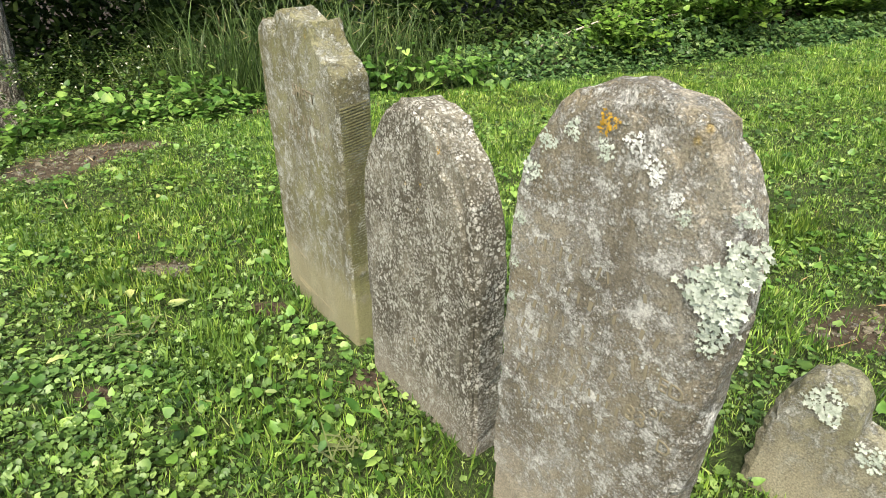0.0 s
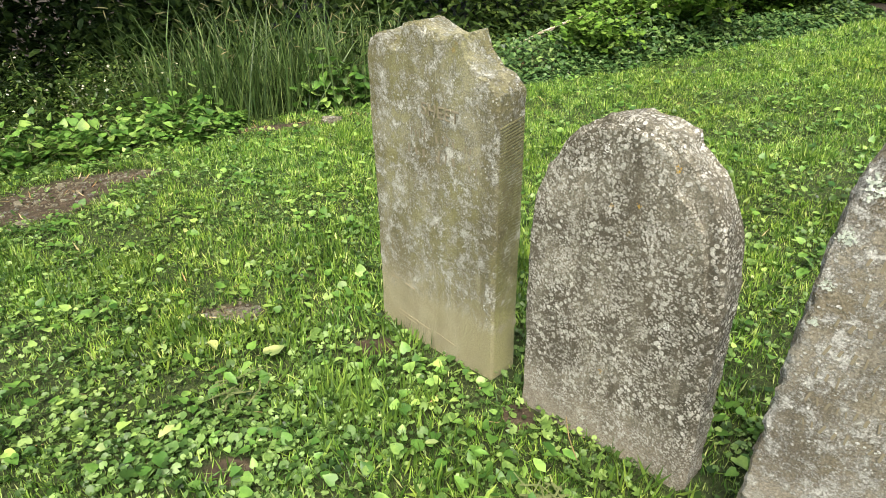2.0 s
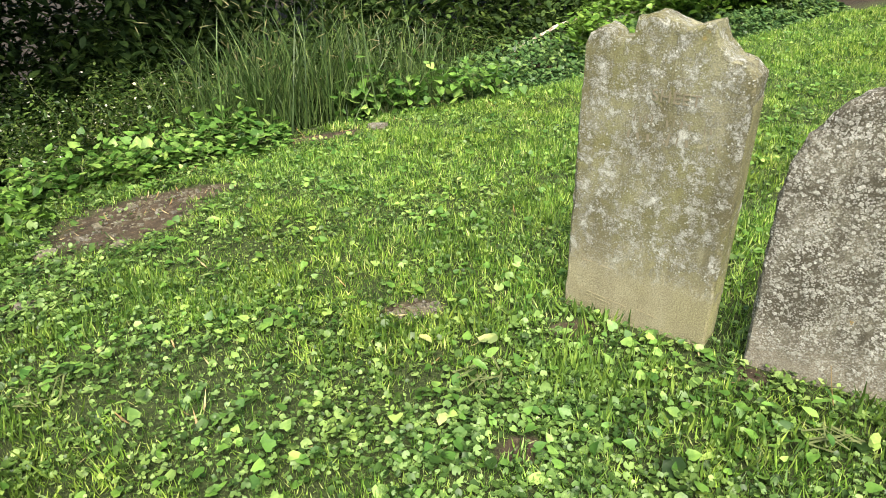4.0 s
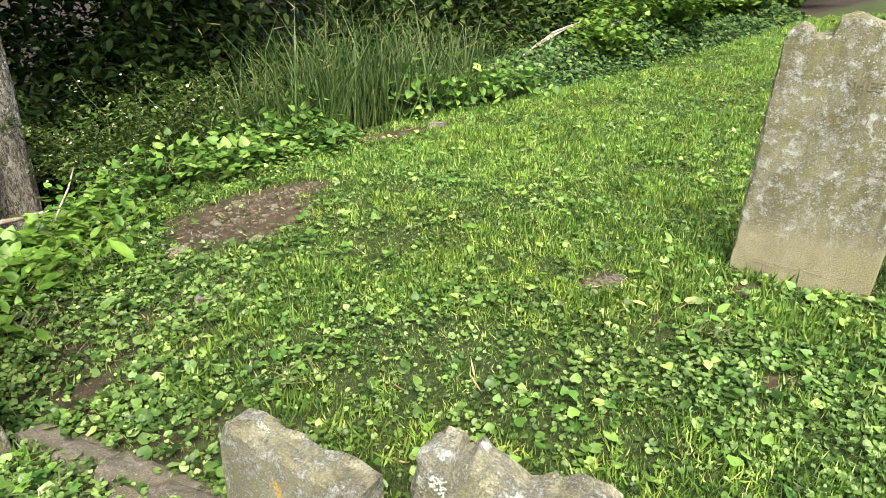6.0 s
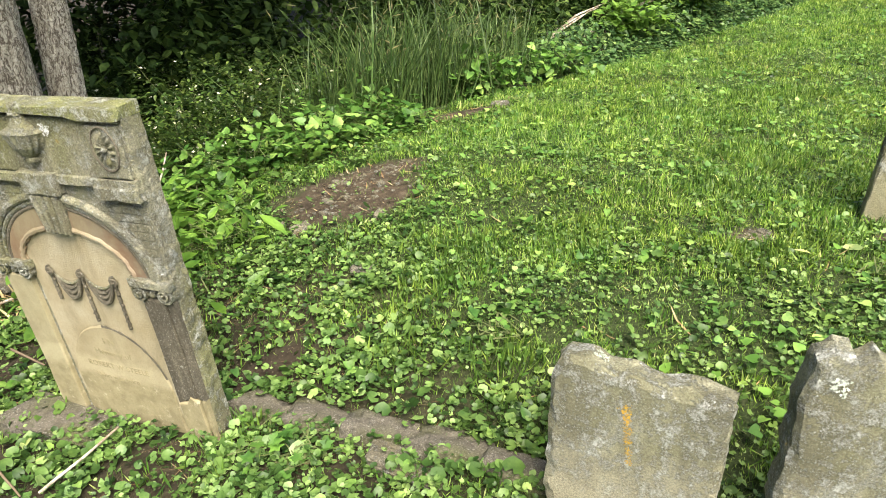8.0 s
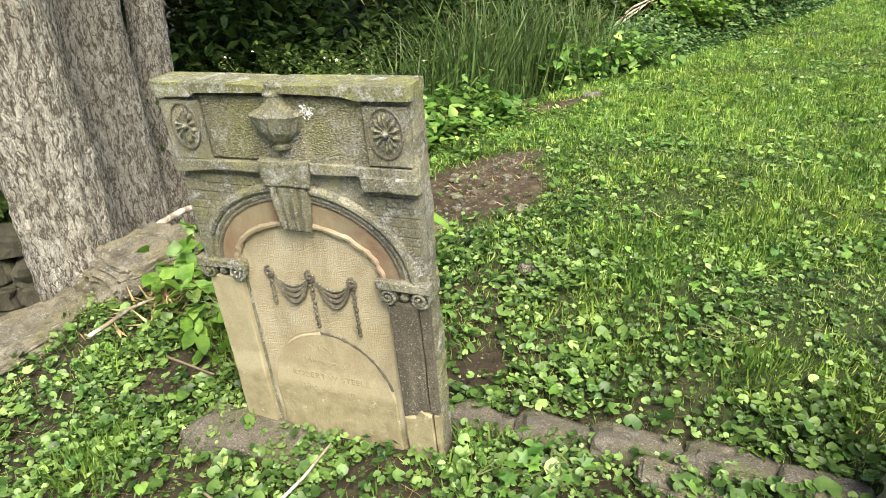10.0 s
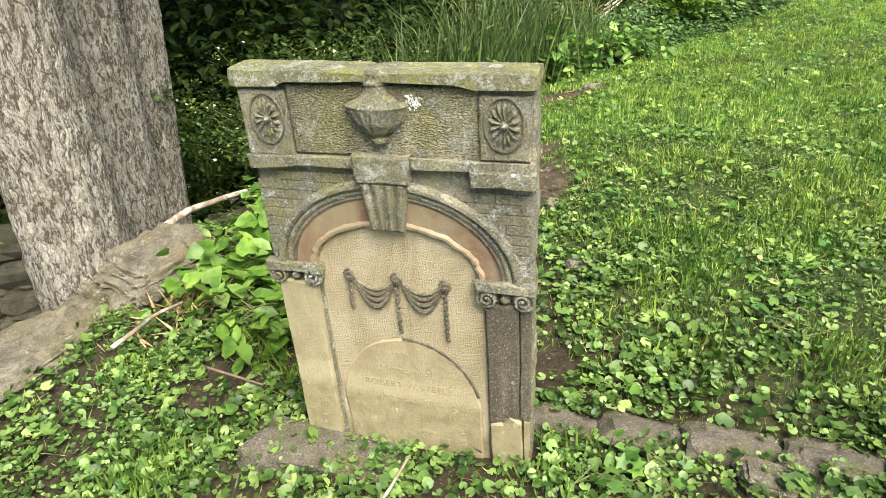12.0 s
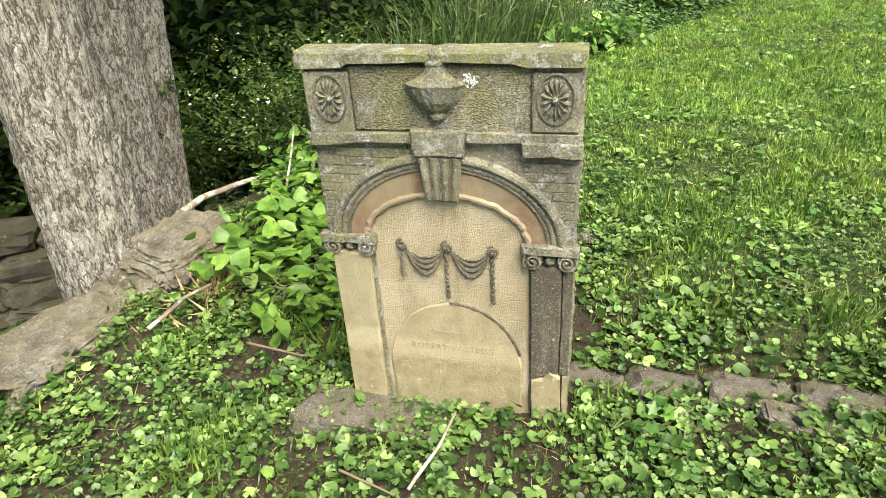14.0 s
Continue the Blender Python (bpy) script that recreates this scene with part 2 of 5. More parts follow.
def leaf_mat(name, stops, gloss=0.42, glow=0.3, shine=0.32):
    """Leaves that differ one from the next and let some light through."""
    k = Nodes(name)
    g = k.t.nodes.new("ShaderNodeNewGeometry")
    col = k.ramp(g.outputs["Random Per Island"], stops)
    col = k.mix(k.math("MULTIPLY", k.step(k.noise(1.1, 3, 0.5), 0.4, 0.65), 0.4), col, k.mix(1.0, col, (0.95, 0.8, 0.5), "MULTIPLY"))
    clump = k.step(k.noise(9, 5, 0.65), 0.4, 0.6)
    col = k.mix(clump, k.mix(1.0, col, (0.55, 0.63, 0.52), "MULTIPLY"), k.mix(1.0, col, (1.42, 1.3, 1.15), "MULTIPLY"))
    mat = k.done(col, gloss)
    k.b.inputs["Specular IOR Level"].default_value = shine
    tr = k.t.nodes.new("ShaderNodeBsdfTranslucent")
    k.link(col, tr.inputs[0])
    mx = k.t.nodes.new("ShaderNodeMixShader")
    mx.inputs[0].default_value = glow
    k.link(k.b.outputs[0], mx.inputs[1])
    k.link(tr.outputs[0], mx.inputs[2])
    k.link(mx.outputs[0], k.out.inputs[0])
    return mat


M["grass"] = leaf_mat("lawn_grass", [(0, (0.035, 0.095, 0.016)), (0.25, (0.1, 0.225, 0.034)), (0.65, (0.225, 0.385, 0.068)), (0.9, (0.37, 0.52, 0.15)), (1, (0.5, 0.55, 0.28))], 0.42, 0.38)
M["tuft"] = leaf_mat("tuft_green", [(0, (0.05, 0.11, 0.02)), (0.6, (0.1, 0.19, 0.035)), (1, (0.19, 0.29, 0.06))])
M["tall"] = leaf_mat("tall_grass_green", [(0, (0.04, 0.075, 0.025)), (0.6, (0.09, 0.16, 0.05)), (1, (0.2, 0.28, 0.11))])
M["round"] = leaf_mat("ground_ivy_green", [(0, (0.024, 0.056, 0.014)), (0.35, (0.074, 0.145, 0.036)), (0.8, (0.145, 0.25, 0.075)), (1, (0.24, 0.36, 0.14))])
M["heart"] = leaf_mat("heart_leaf_green", [(0, (0.05, 0.13, 0.028)), (0.6, (0.13, 0.27, 0.055)), (1, (0.26, 0.4, 0.12))])
# canopy shade over the thicket is put into this green as a darker colour
M["dark_leaf"] = leaf_mat("shade_darkened_leaf_green", [(0, (0.015, 0.034, 0.009)), (0.6, (0.035, 0.072, 0.016)), (1, (0.085, 0.14, 0.034))], 0.7, 0.3, 0.2)
M["shrub_leaf"] = leaf_mat("shrub_green", [(0, (0.02, 0.046, 0.011)), (0.6, (0.056, 0.112, 0.023)), (1, (0.16, 0.24, 0.06))])
M["ivy"] = leaf_mat("ivy_green", [(0, (0.035, 0.085, 0.035)), (0.6, (0.08, 0.165, 0.055)), (1, (0.17, 0.27, 0.1))], 0.4)
M["bush"] = leaf_mat("bright_bush_green", [(0, (0.07, 0.15, 0.025)), (0.6, (0.12, 0.24, 0.04)), (1, (0.19, 0.31, 0.07))])
M["petal"] = leaf_mat("white_petal", [(0, (0.75, 0.76, 0.66)), (1, (0.85, 0.85, 0.8))])
M["seed"] = leaf_mat("grass_seed_heads", [(0, (0.12, 0.13, 0.06)), (1, (0.26, 0.25, 0.14))], 0.7)
M["straw"] = leaf_mat("dry_straw", [(0, (0.2, 0.13, 0.07)), (0.5, (0.3, 0.22, 0.12)), (1, (0.42, 0.36, 0.22))], 0.8, 0.1)
M["dead_leaf"] = leaf_mat("dead_leaf_brown", [(0, (0.1, 0.06, 0.03)), (0.6, (0.2, 0.13, 0.07)), (1, (0.38, 0.33, 0.2))], 0.8, 0.1)
M["pale_leaf"] = leaf_mat("fallen_pale_leaf", [(0, (0.24, 0.34, 0.1)), (1, (0.36, 0.4, 0.2))], 0.6, 0.2)

k = Nodes("grey_bark")
def bark_coords(k, sz):
    """Coordinates drawn out along the trunk and shaken by a fine noise."""
    n = k.t.nodes.new("ShaderNodeTexNoise")
    n.inputs["Scale"].default_value = 22
    k.link(k.co, n.inputs["Vector"])
    a = k.t.nodes.new("ShaderNodeVectorMath")
    a.operation = "MULTIPLY_ADD"
    k.link(n.outputs["Color"], a.inputs[0])
    a.inputs[1].default_value = (0.035, 0.035, 0.1)
    k.link(k.co, a.inputs[2])
    m = k.t.nodes.new("ShaderNodeMapping")
    m.inputs["Scale"].default_value = (1, 1, sz)
    k.link(a.outputs[0], m.inputs[0])
    return m.outputs[0]


furrow = k.math("ABSOLUTE", k.math("SUBTRACT", k.noise(30, 4, 0.6, co=bark_coords(k, 0.26)), 0.5), 0)
fine_f = k.math("ABSOLUTE", k.math("SUBTRACT", k.noise(75, 4, 0.65, co=bark_coords(k, 0.4)), 0.5), 0)
rough_n = k.noise(150, 6, 0.75, co=k.stretch((1, 1, 0.6)))
col = k.mix(k.step(k.noise(9, 7, 0.75), 0.4, 0.6), (0.42, 0.39, 0.305), (0.64, 0.615, 0.52))
col = k.mix(k.math("MULTIPLY", k.step(rough_n, 0.52, 0.66), 0.5), col, (0.24, 0.205, 0.155))
col = k.mix(k.math("MULTIPLY", k.step(fine_f, 0.045, 0.01), 0.75), col, (0.15, 0.122, 0.09))
col = k.mix(k.math("MULTIPLY", k.step(furrow, 0.05, 0.012), 0.9), col, (0.09, 0.07, 0.05))
col = k.mix(k.math("MULTIPLY", k.step(k.noise(26, 7, 0.8), 0.58, 0.66), 0.75), col, (0.76, 0.745, 0.67))
M["bark"] = k.done(col, 0.95, k.math("ADD", k.math("ADD", k.step(furrow, 0.0, 0.1), k.math("MULTIPLY", k.step(fine_f, 0.0, 0.08), 0.5)), k.math("MULTIPLY", rough_n, 0.8)), 0.9, 0.02)
k = Nodes("bleached_wood")
M["dead_wood"] = k.done(k.mix(k.step(k.noise(12, 5, 0.7), 0.45, 0.6), (0.2, 0.16, 0.11), (0.55, 0.5, 0.42)), 0.9, k.noise(50, 5, 0.7, co=k.stretch((1, 0.2, 1))), 0.6, 0.01)
k = Nodes("brown_twig")
M["twig"] = k.done(k.mix(k.noise(20), (0.09, 0.06, 0.04), (0.22, 0.17, 0.11)), 0.9)
k = Nodes("green_stem")
M["stem"] = k.done(k.mix(k.noise(9), (0.07, 0.09, 0.03), (0.14, 0.16, 0.06)), 0.7)


# ---- lay of the land ----
PROFILE = ((-60, -1.0), (-6, -0.6), (-4.6, -0.43), (-4.2, -0.34), (-3.8, -0.26), (-3.4, -0.22), (-2.9, -0.12), (-2.5, -0.04), (-2, 0.02), (-1.3, 0.09), (-0.7, 0.12),
           (0, 0.12), (0.4, 0.15), (1.6, 0.22), (3, 0.38), (5, 0.6), (9, 0.9), (60, 2.0))
EDGE = ((-60, 4.0), (-6, 3.5), (-4.8, 4.2), (-4.1, 4.55), (-3.06, 4.85), (-2.2, 5.0), (-1.4, 5.15), (-0.1, 5.5), (0.8, 5.75), (1.4, 5.95), (2.6, 6.1), (4.4, 6.5), (9, 7.5), (60, 20))


def edge_y(x):
    return np.interp(x, [p[0] for p in EDGE], [p[1] for p in EDGE])


def land(x, y):
    """The height of the ground."""
    x, y = np.asarray(x, float), np.asarray(y, float)
    z = sum(np.interp(x + o, [p[0] for p in PROFILE], [p[1] for p in PROFILE]) for o in (-0.25, 0, 0.25)) / 3
    z = z + 0.012 * np.sin(3.1 * x + 1.3 * y) * np.sin(2.3 * y - 0.7 * x) + 0.006 * np.sin(9 * x + 2) * np.sin(8 * y)
    past = np.clip((y - edge_y(x)) / 1.1, 0, 1)
    deep = np.interp(x, [-6, -3, -1, 0.6, 1.5], [0.85, 0.75, 0.45, 0.15, 0.0])
    bank = np.clip((y - edge_y(x) - 3) / 6, 0, 1) * 0.5
    return z - deep * past * past * (3 - 2 * past) + bank


def part(name, bm, material, parent, label="", kind=""):
    me = bpy.data.meshes.new(name)
    if isinstance(bm, bmesh.types.BMesh):
        bm.to_mesh(me)
        bm.free()
    else:
        me = bm
    me.materials.append(material)
    ob = new(name, me)
    ob.parent = parent
    return tagged(ob, label, kind=kind)


def thing(name, m, label, category, group="", kind=""):
    ob = new(name)
    ob.empty_display_size = 0.1
    ob.matrix_world = m
    return tagged(ob, label, category, group, kind)


def mesh_from(name, verts, faces, smooth=True):
    """A mesh from arrays; faces: an (n, k) array."""
    verts, faces = np.asarray(verts, np.float32), np.asarray(faces, np.int32)
    me = bpy.data.meshes.new(name)
    n, kk = faces.shape
    me.vertices.add(len(verts))
    me.vertices.foreach_set("co", verts.ravel())
    me.loops.add(n * kk)
    me.loops.foreach_set("vertex_index", faces.ravel())
    me.polygons.add(n)
    me.polygons.foreach_set("loop_start", np.arange(0, n * kk, kk, dtype=np.int32))
    me.polygons.foreach_set("use_smooth", np.full(n, smooth))
    me.update(calc_edges=True)
    return me


def grid_sheet(xs, ys):
    X, Y = np.meshgrid(xs, ys)
    Z = land(X, Y)
    nx, ny = len(xs), len(ys)
    i = (np.arange(ny - 1)[:, None] * nx + np.arange(nx - 1)[None, :]).ravel()
    return mesh_from("ground", np.stack([X.ravel(), Y.ravel(), Z.ravel()], 1), np.stack([i, i + 1, i + nx + 1, i + nx], 1))


def graded(lo, a, b, hi, fine, n):
    far = lambda p, q: np.sign(q - p) * np.geomspace(fine, abs(q - p), n) + p
    return np.concatenate([far(a, lo)[::-1], np.arange(a, b + fine / 2, fine), far(b, hi)])


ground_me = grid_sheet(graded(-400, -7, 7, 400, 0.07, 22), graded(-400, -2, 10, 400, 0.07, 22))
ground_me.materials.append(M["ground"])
tagged(new("ground", ground_me), "sloping churchyard ground of dark soil and thatch, tree shade painted beyond the lawn", "ground", kind="structure")


# ---- scattering of leaves and blades ----
def leaf_shape(kind):
    """Vertices and triangles of a leaf of length 1 along +y, lying flat."""
    if kind == "round":
        v = [(0, 0.36, -0.06)]
        for i in range(8):
            t = -2.75 + 5.5 * i / 7
            r = 0.5 if i % 2 else 0.47
            v.append((r * math.sin(t), 0.44 + r * math.cos(t), 0.09 * (i % 2) + 0.02))
        f = [(0, i + 2, i + 1) for i in range(7)]
    elif kind == "heart":
        v = [(0, 0.06, 0), (0, 0.5, -0.06), (0, 1.0, -0.12), (-0.26, -0.06, 0.05), (-0.46, 0.22, 0.08), (-0.3, 0.62, 0.02), (0.26, -0.06, 0.05), (0.46, 0.22, 0.08), (0.3, 0.62, 0.02)]
        f = [(0, 3, 4), (0, 4, 1), (1, 4, 5), (1, 5, 2), (0, 7, 6), (0, 1, 7), (1, 8, 7), (1, 2, 8)]
    elif kind == "oval":
        v = [(0, 0, 0), (0, 0.5, -0.05), (0, 1, -0.12), (-0.24, 0.3, 0.03), (-0.2, 0.68, 0), (0.24, 0.3, 0.03), (0.2, 0.68, 0)]
        f = [(0, 3, 1), (3, 4, 1), (4, 2, 1), (0, 1, 5), (5, 1, 6), (6, 1, 2)]
    elif kind == "star":
        v = [(0, 0.3, -0.03)]
        for i in range(10):
            r = 0.52 if i % 2 == 0 else 0.27
            v.append((r * math.sin(i * 0.628), 0.4 + r * math.cos(i * 0.628), 0.02 * (i % 3)))
        f = [(0, 1 + i, 1 + (i + 1) % 10) for i in range(10)]
    elif kind == "blade":
        v = [(0, 0, 0), (-0.05, 0.4, 0.03), (0.05, 0.4, 0.03), (0, 1, 0.2)]
        f = [(0, 2, 1), (1, 2, 3)]
    elif kind == "reed":
        v = [(-0.004, 0, 0), (0.004, 0, 0), (-0.005, 0.35, -0.01), (0.005, 0.35, -0.01), (-0.004, 0.68, -0.08), (0.004, 0.68, -0.08), (0, 0.96, -0.27)]
        f = [(0, 1, 3), (0, 3, 2), (2, 3, 5), (2, 5, 4), (4, 5, 6)]
    elif kind == "ear":
        v = [(-0.05, 0, 0), (0.05, 0, 0), (0, 0, 0.05), (-0.07, 0.45, 0), (0.07, 0.45, 0), (0, 0.45, 0.07), (0, 1, 0)]
        f = [(0, 1, 4), (0, 4, 3), (1, 2, 5), (1, 5, 4), (2, 0, 3), (2, 3, 5), (3, 4, 6), (4, 5, 6), (5, 3, 6)]
    return np.array(v, float), np.array(f, int)


def scatter(kind, at, size, pitch, yaw=None, name="leaves", roll=None):
    """One mesh of many leaves. at: (n, 3); size, pitch (radians the leaf is raised) and yaw: numbers or arrays."""
    v, f = leaf_shape(kind)
    n = len(at)
    size, pitch = np.broadcast_to(size, n), np.broadcast_to(pitch, n)
    yaw = rng.uniform(0, 2 * np.pi, n) if yaw is None else np.broadcast_to(yaw, n)
    roll = rng.normal(0, 0.3, n) if roll is None else np.broadcast_to(roll, n)
    P = v[None] * size[:, None, None]
    wide = rng.uniform(0.8, 1.2, n)[:, None]
    x, y, z = P[..., 0] * wide, P[..., 1], P[..., 2]
    c, s = np.cos(roll)[:, None], np.sin(roll)[:, None]
    x, z = x * c + z * s, -x * s + z * c
    c, s = np.cos(pitch)[:, None], np.sin(pitch)[:, None]
    y, z = y * c - z * s, y * s + z * c
    c, s = np.cos(yaw)[:, None], np.sin(yaw)[:, None]
    x, y = x * c - y * s, x * s + y * c
    V = np.stack([x, y, z], -1) + np.asarray(at)[:, None, :]
    F = f[None] + (np.arange(n) * len(v))[:, None, None]
    return mesh_from(name, V.reshape(-1, 3), F.reshape(-1, 3), smooth=kind not in ("blade", "reed"))


def patchy(x, y, s, seed=0.0):
    """A smooth field between 0 and 1 with clumps about 1/s metres wide."""
    r = np.random.default_rng(int(seed * 100) + 5)
    a = 0
    for i in range(7):
        w, p = r.normal(0, s * 2.2, 2), r.uniform(0, 6.28)
        a = a + np.sin(w[0] * x + w[1] * y + p)
    return 1 / (1 + np.exp(-1.1 * a))


# feet of the standing stones: centre, half width, turn, depth; nothing grows inside them
FEET = []


def free_ground(x, y, pad=0.0):
    ok = np.ones(len(x), bool)
    for cx, cy, hw, yaw, deep in FEET:
        c, s = math.cos(radians(yaw)), math.sin(radians(yaw))
        u, w = (x - cx) * c + (y - cy) * s, -(x - cx) * s + (y - cy) * c
        ok &= ~((np.abs(u) < hw + pad) & (w > -pad) & (w < deep + pad))
    return ok


def bare(x, y):
    m = np.zeros(len(x))
    for cx, cy, rx, ry in BARE:
        d = ((x - cx) / rx) ** 2 + ((y - cy) / ry) ** 2
        m = np.maximum(m, np.clip((1.55 - d) * 1.6 - 0.5 * patchy(x, y, 4, 3), 0, 1) * (1 if rx > 0.3 else 0.8))
    return m


# ---- gravestones ----
def ring_solid(rings, close=True):
    """A solid from rings of equal length, capped at both ends."""
    bm = bmesh.new()
    rows = [[bm.verts.new(p) for p in r] for r in rings]
    n = len(rows[0])
    for a, b in zip(rows, rows[1:]):
        for i in range(n):
            bm.faces.new((a[i], a[(i + 1) % n], b[(i + 1) % n], b[i]))
    bm.faces.new(list(reversed(rows[0])))
    bm.faces.new(rows[-1])
    bmesh.ops.recalc_face_normals(bm, faces=bm.faces)
    return bm


def outline_of(points, gap=0.018):
    out = []
    for (x0, z0), (x1, z1) in zip(points, points[1:] + points[:1]):
        n = max(1, int(math.hypot(x1 - x0, z1 - z0) / gap))
        out += [(x0 + (x1 - x0) * i / n, z0 + (z1 - z0) * i / n) for i in range(n)]
    return out


def worn_slab(points, thick, seed, rough=0.004, bevel=0.008):
    """An upright slab with worn, chipped edges. points: its front seen from before it, x and z; it reaches from y 0 to thick."""
    o = outline_of(points)
    cx, cz = sum(p[0] for p in o) / len(o), sum(p[1] for p in o) / len(o)
    rings = []
    for y, inset in ((0.0, bevel * 1.3), (bevel, 0.0), (thick * 0.33, -0.001), (thick * 0.66, 0.001), (thick - bevel, 0.0), (thick, bevel * 1.3)):
        r = []
        for x, z in o:
            q = Vector((x * 18, y * 18 + seed * 7.3, z * 18))
            w = noise.noise(q) * rough * 1.6 + noise.noise(q * 3.1) * rough
            dx, dz = x - cx, z - cz
            d = math.hypot(dx, dz) or 1
            move = w - inset * (1 + 1.5 * max(0, noise.noise(q * 0.8)))
            r.append((x + dx / d * move, y + (noise.noise(q * 1.7) * rough * 0.6 if 0 < y < thick else 0), z + dz / d * move))
        rings.append(r)
    return ring_solid(rings)


def arch_points(half, spring, rise, foot, power=1.0, n=22):
    top = [(half * math.cos(math.pi * i / n), spring + rise * max(0, math.sin(math.pi * i / n)) ** power) for i in range(n + 1)]
    return [(-half, foot), (half, foot)] + top


def lettering(text, size, material, parent, x, z, y=-0.0015, deep=0.0012, font_spacing=1.0):
    cu = bpy.data.curves.new("inscription", "FONT")
    cu.body, cu.size, cu.extrude, cu.align_x, cu.space_character = text, size, deep, "CENTER", font_spacing
    tmp = new("inscription_source", cu)
    me = bpy.data.meshes.new_from_object(tmp.evaluated_get(bpy.context.evaluated_depsgraph_get()))
    bpy.data.objects.remove(tmp)
    ob = part("inscription", me, material, parent, "shallow worn cut letters", "stuff")
    ob.matrix_local = pose(x, y, z, 90, 0, 0)
    return ob


def cut_bars(parent, rows, material, seed, y=-0.001):
    """Lines of lettering too worn to read: short strokes."""
    r = random.Random(seed)
    for x0, x1, z, h in rows:
        bm = bmesh.new()
        x = x0
        while x < x1:
            w = r.uniform(0.3, 0.75) * h
            if r.random() > 0.22:
                bmesh.ops.create_cube(bm, size=1, matrix=Matrix.Translation((x + w / 2, y, z + r.uniform(-0.1, 0.1) * h)) @ pose(0, 0, 0, 0, r.uniform(-15, 15), 0) @ Matrix.Diagonal((w * 0.35, 0.002, h * r.uniform(0.5, 1), 1)))
            x += w + h * 0.25
        part("inscription", bm, material, parent, "line of worn unreadable letters", "stuff")


def crust(parent, x, z, size, material, seed, name="lichen", y=-0.001, label="", n=22, thick=0.004):
    """A ragged patch of lichen on a face."""
    g = np.random.default_rng(seed)
    n *= 5
    a, d = g.uniform(0, 6.283, n), size * np.sqrt(g.random(n)) * g.uniform(0.7, 1.0, n)
    d *= 1 + 0.25 * np.sin(a * 3 + seed)
    P = np.stack([x + d * np.cos(a), z + d * np.sin(a) * 1.1, g.uniform(0, thick, n)], 1)
    me = scatter("star", P, size * g.uniform(0.14, 0.4, n), g.normal(0.0, 0.25, n), name=name)
    co = np.empty(len(me.vertices) * 3, np.float32)
    me.vertices.foreach_get("co", co)
    co = co.reshape(-1, 3)
    me.vertices.foreach_set("co", np.stack([co[:, 0], y - 0.0005 - np.abs(co[:, 2]) * 0.6, co[:, 1]], 1).ravel())
    me.update()
    part(name, me, material, parent, label, "stuff")


def gravestone(m, points, thick, material, label, seed, rough=0.004, bevel=0.008, group="gravestones in a row"):
    """A standing tablet whose front foot stands at m."""
    g = thing("gravestone", m, label, "gravestone", group)
    body = part("slab", worn_slab(points, thick, seed, rough, bevel), material, g)
    x, y = m.translation.x, m.translation.y
    FEET.append((x, y, max(p[0] for p in points), math.degrees(m.to_euler().z), thick))
    return body


# tall tablet with a broken scrolled top
A = gravestone(pose(-0.206, 1.959, 0.118, 3.1, 1.9, -53), [(-0.272, -0.15), (0.272, -0.15), (0.271, 0.5), (0.27, 0.95), (0.234, 0.982), (0.193, 0.994), (0.15, 1.03), (0.128, 1.082),
               (0.06, 1.064), (0.023, 1.078), (-0.04, 1.095), (-0.102, 1.08), (-0.113, 1.018), (-0.17, 1.01), (-0.18, 1.032), (-0.22, 1.042), (-0.255, 1.018), (-0.27, 0.98)],
               0.115, M["stone_tan"], "tall tan gravestone with broken scrolled top and pale lichen", 1)
lettering("SHEET", 0.052, M["letters"], A, 0.05, 0.84, font_spacing=1.1)
cut_bars(A, [(-0.12, 0.18, 0.775, 0.03), (-0.1, 0.2, 0.72, 0.04)], M["letters"], 4)
# tooled furrows down its narrow edge
bm = bmesh.new()
for i in range(92):
    bmesh.ops.create_cube(bm, size=1, matrix=Matrix.Translation((0.2705, 0.057, 0.03 + i * 0.0092)) @ pose(0, 0, 0, 8, 0, 0) @ Matrix.Diagonal((0.005, 0.098, 0.0045, 1)))
part("tooled_edge", bm, M["stone_edge"], A, "chisel furrows along the edge", "stuff")
# pale scrapes near its foot
bm = bmesh.new()
for x, z, w, a in ((-0.1, 0.075, 0.16, 4), (-0.13, 0.062, 0.1, 5), (0.06, 0.07, 0.09, 6), (-0.19, 0.21, 0.04, 0), (-0.11, 0.205, 0.05, 3)):
    bmesh.ops.create_cube(bm, size=1, matrix=Matrix.Translation((x, -0.0012, z)) @ pose(0, 0, 0, 0, a, 0) @ Matrix.Diagonal((w, 0.0016, 0.002, 1)))
part("scrape", bm, M["tan_tooled"], A, "pale mower scrapes near the foot", "stuff")

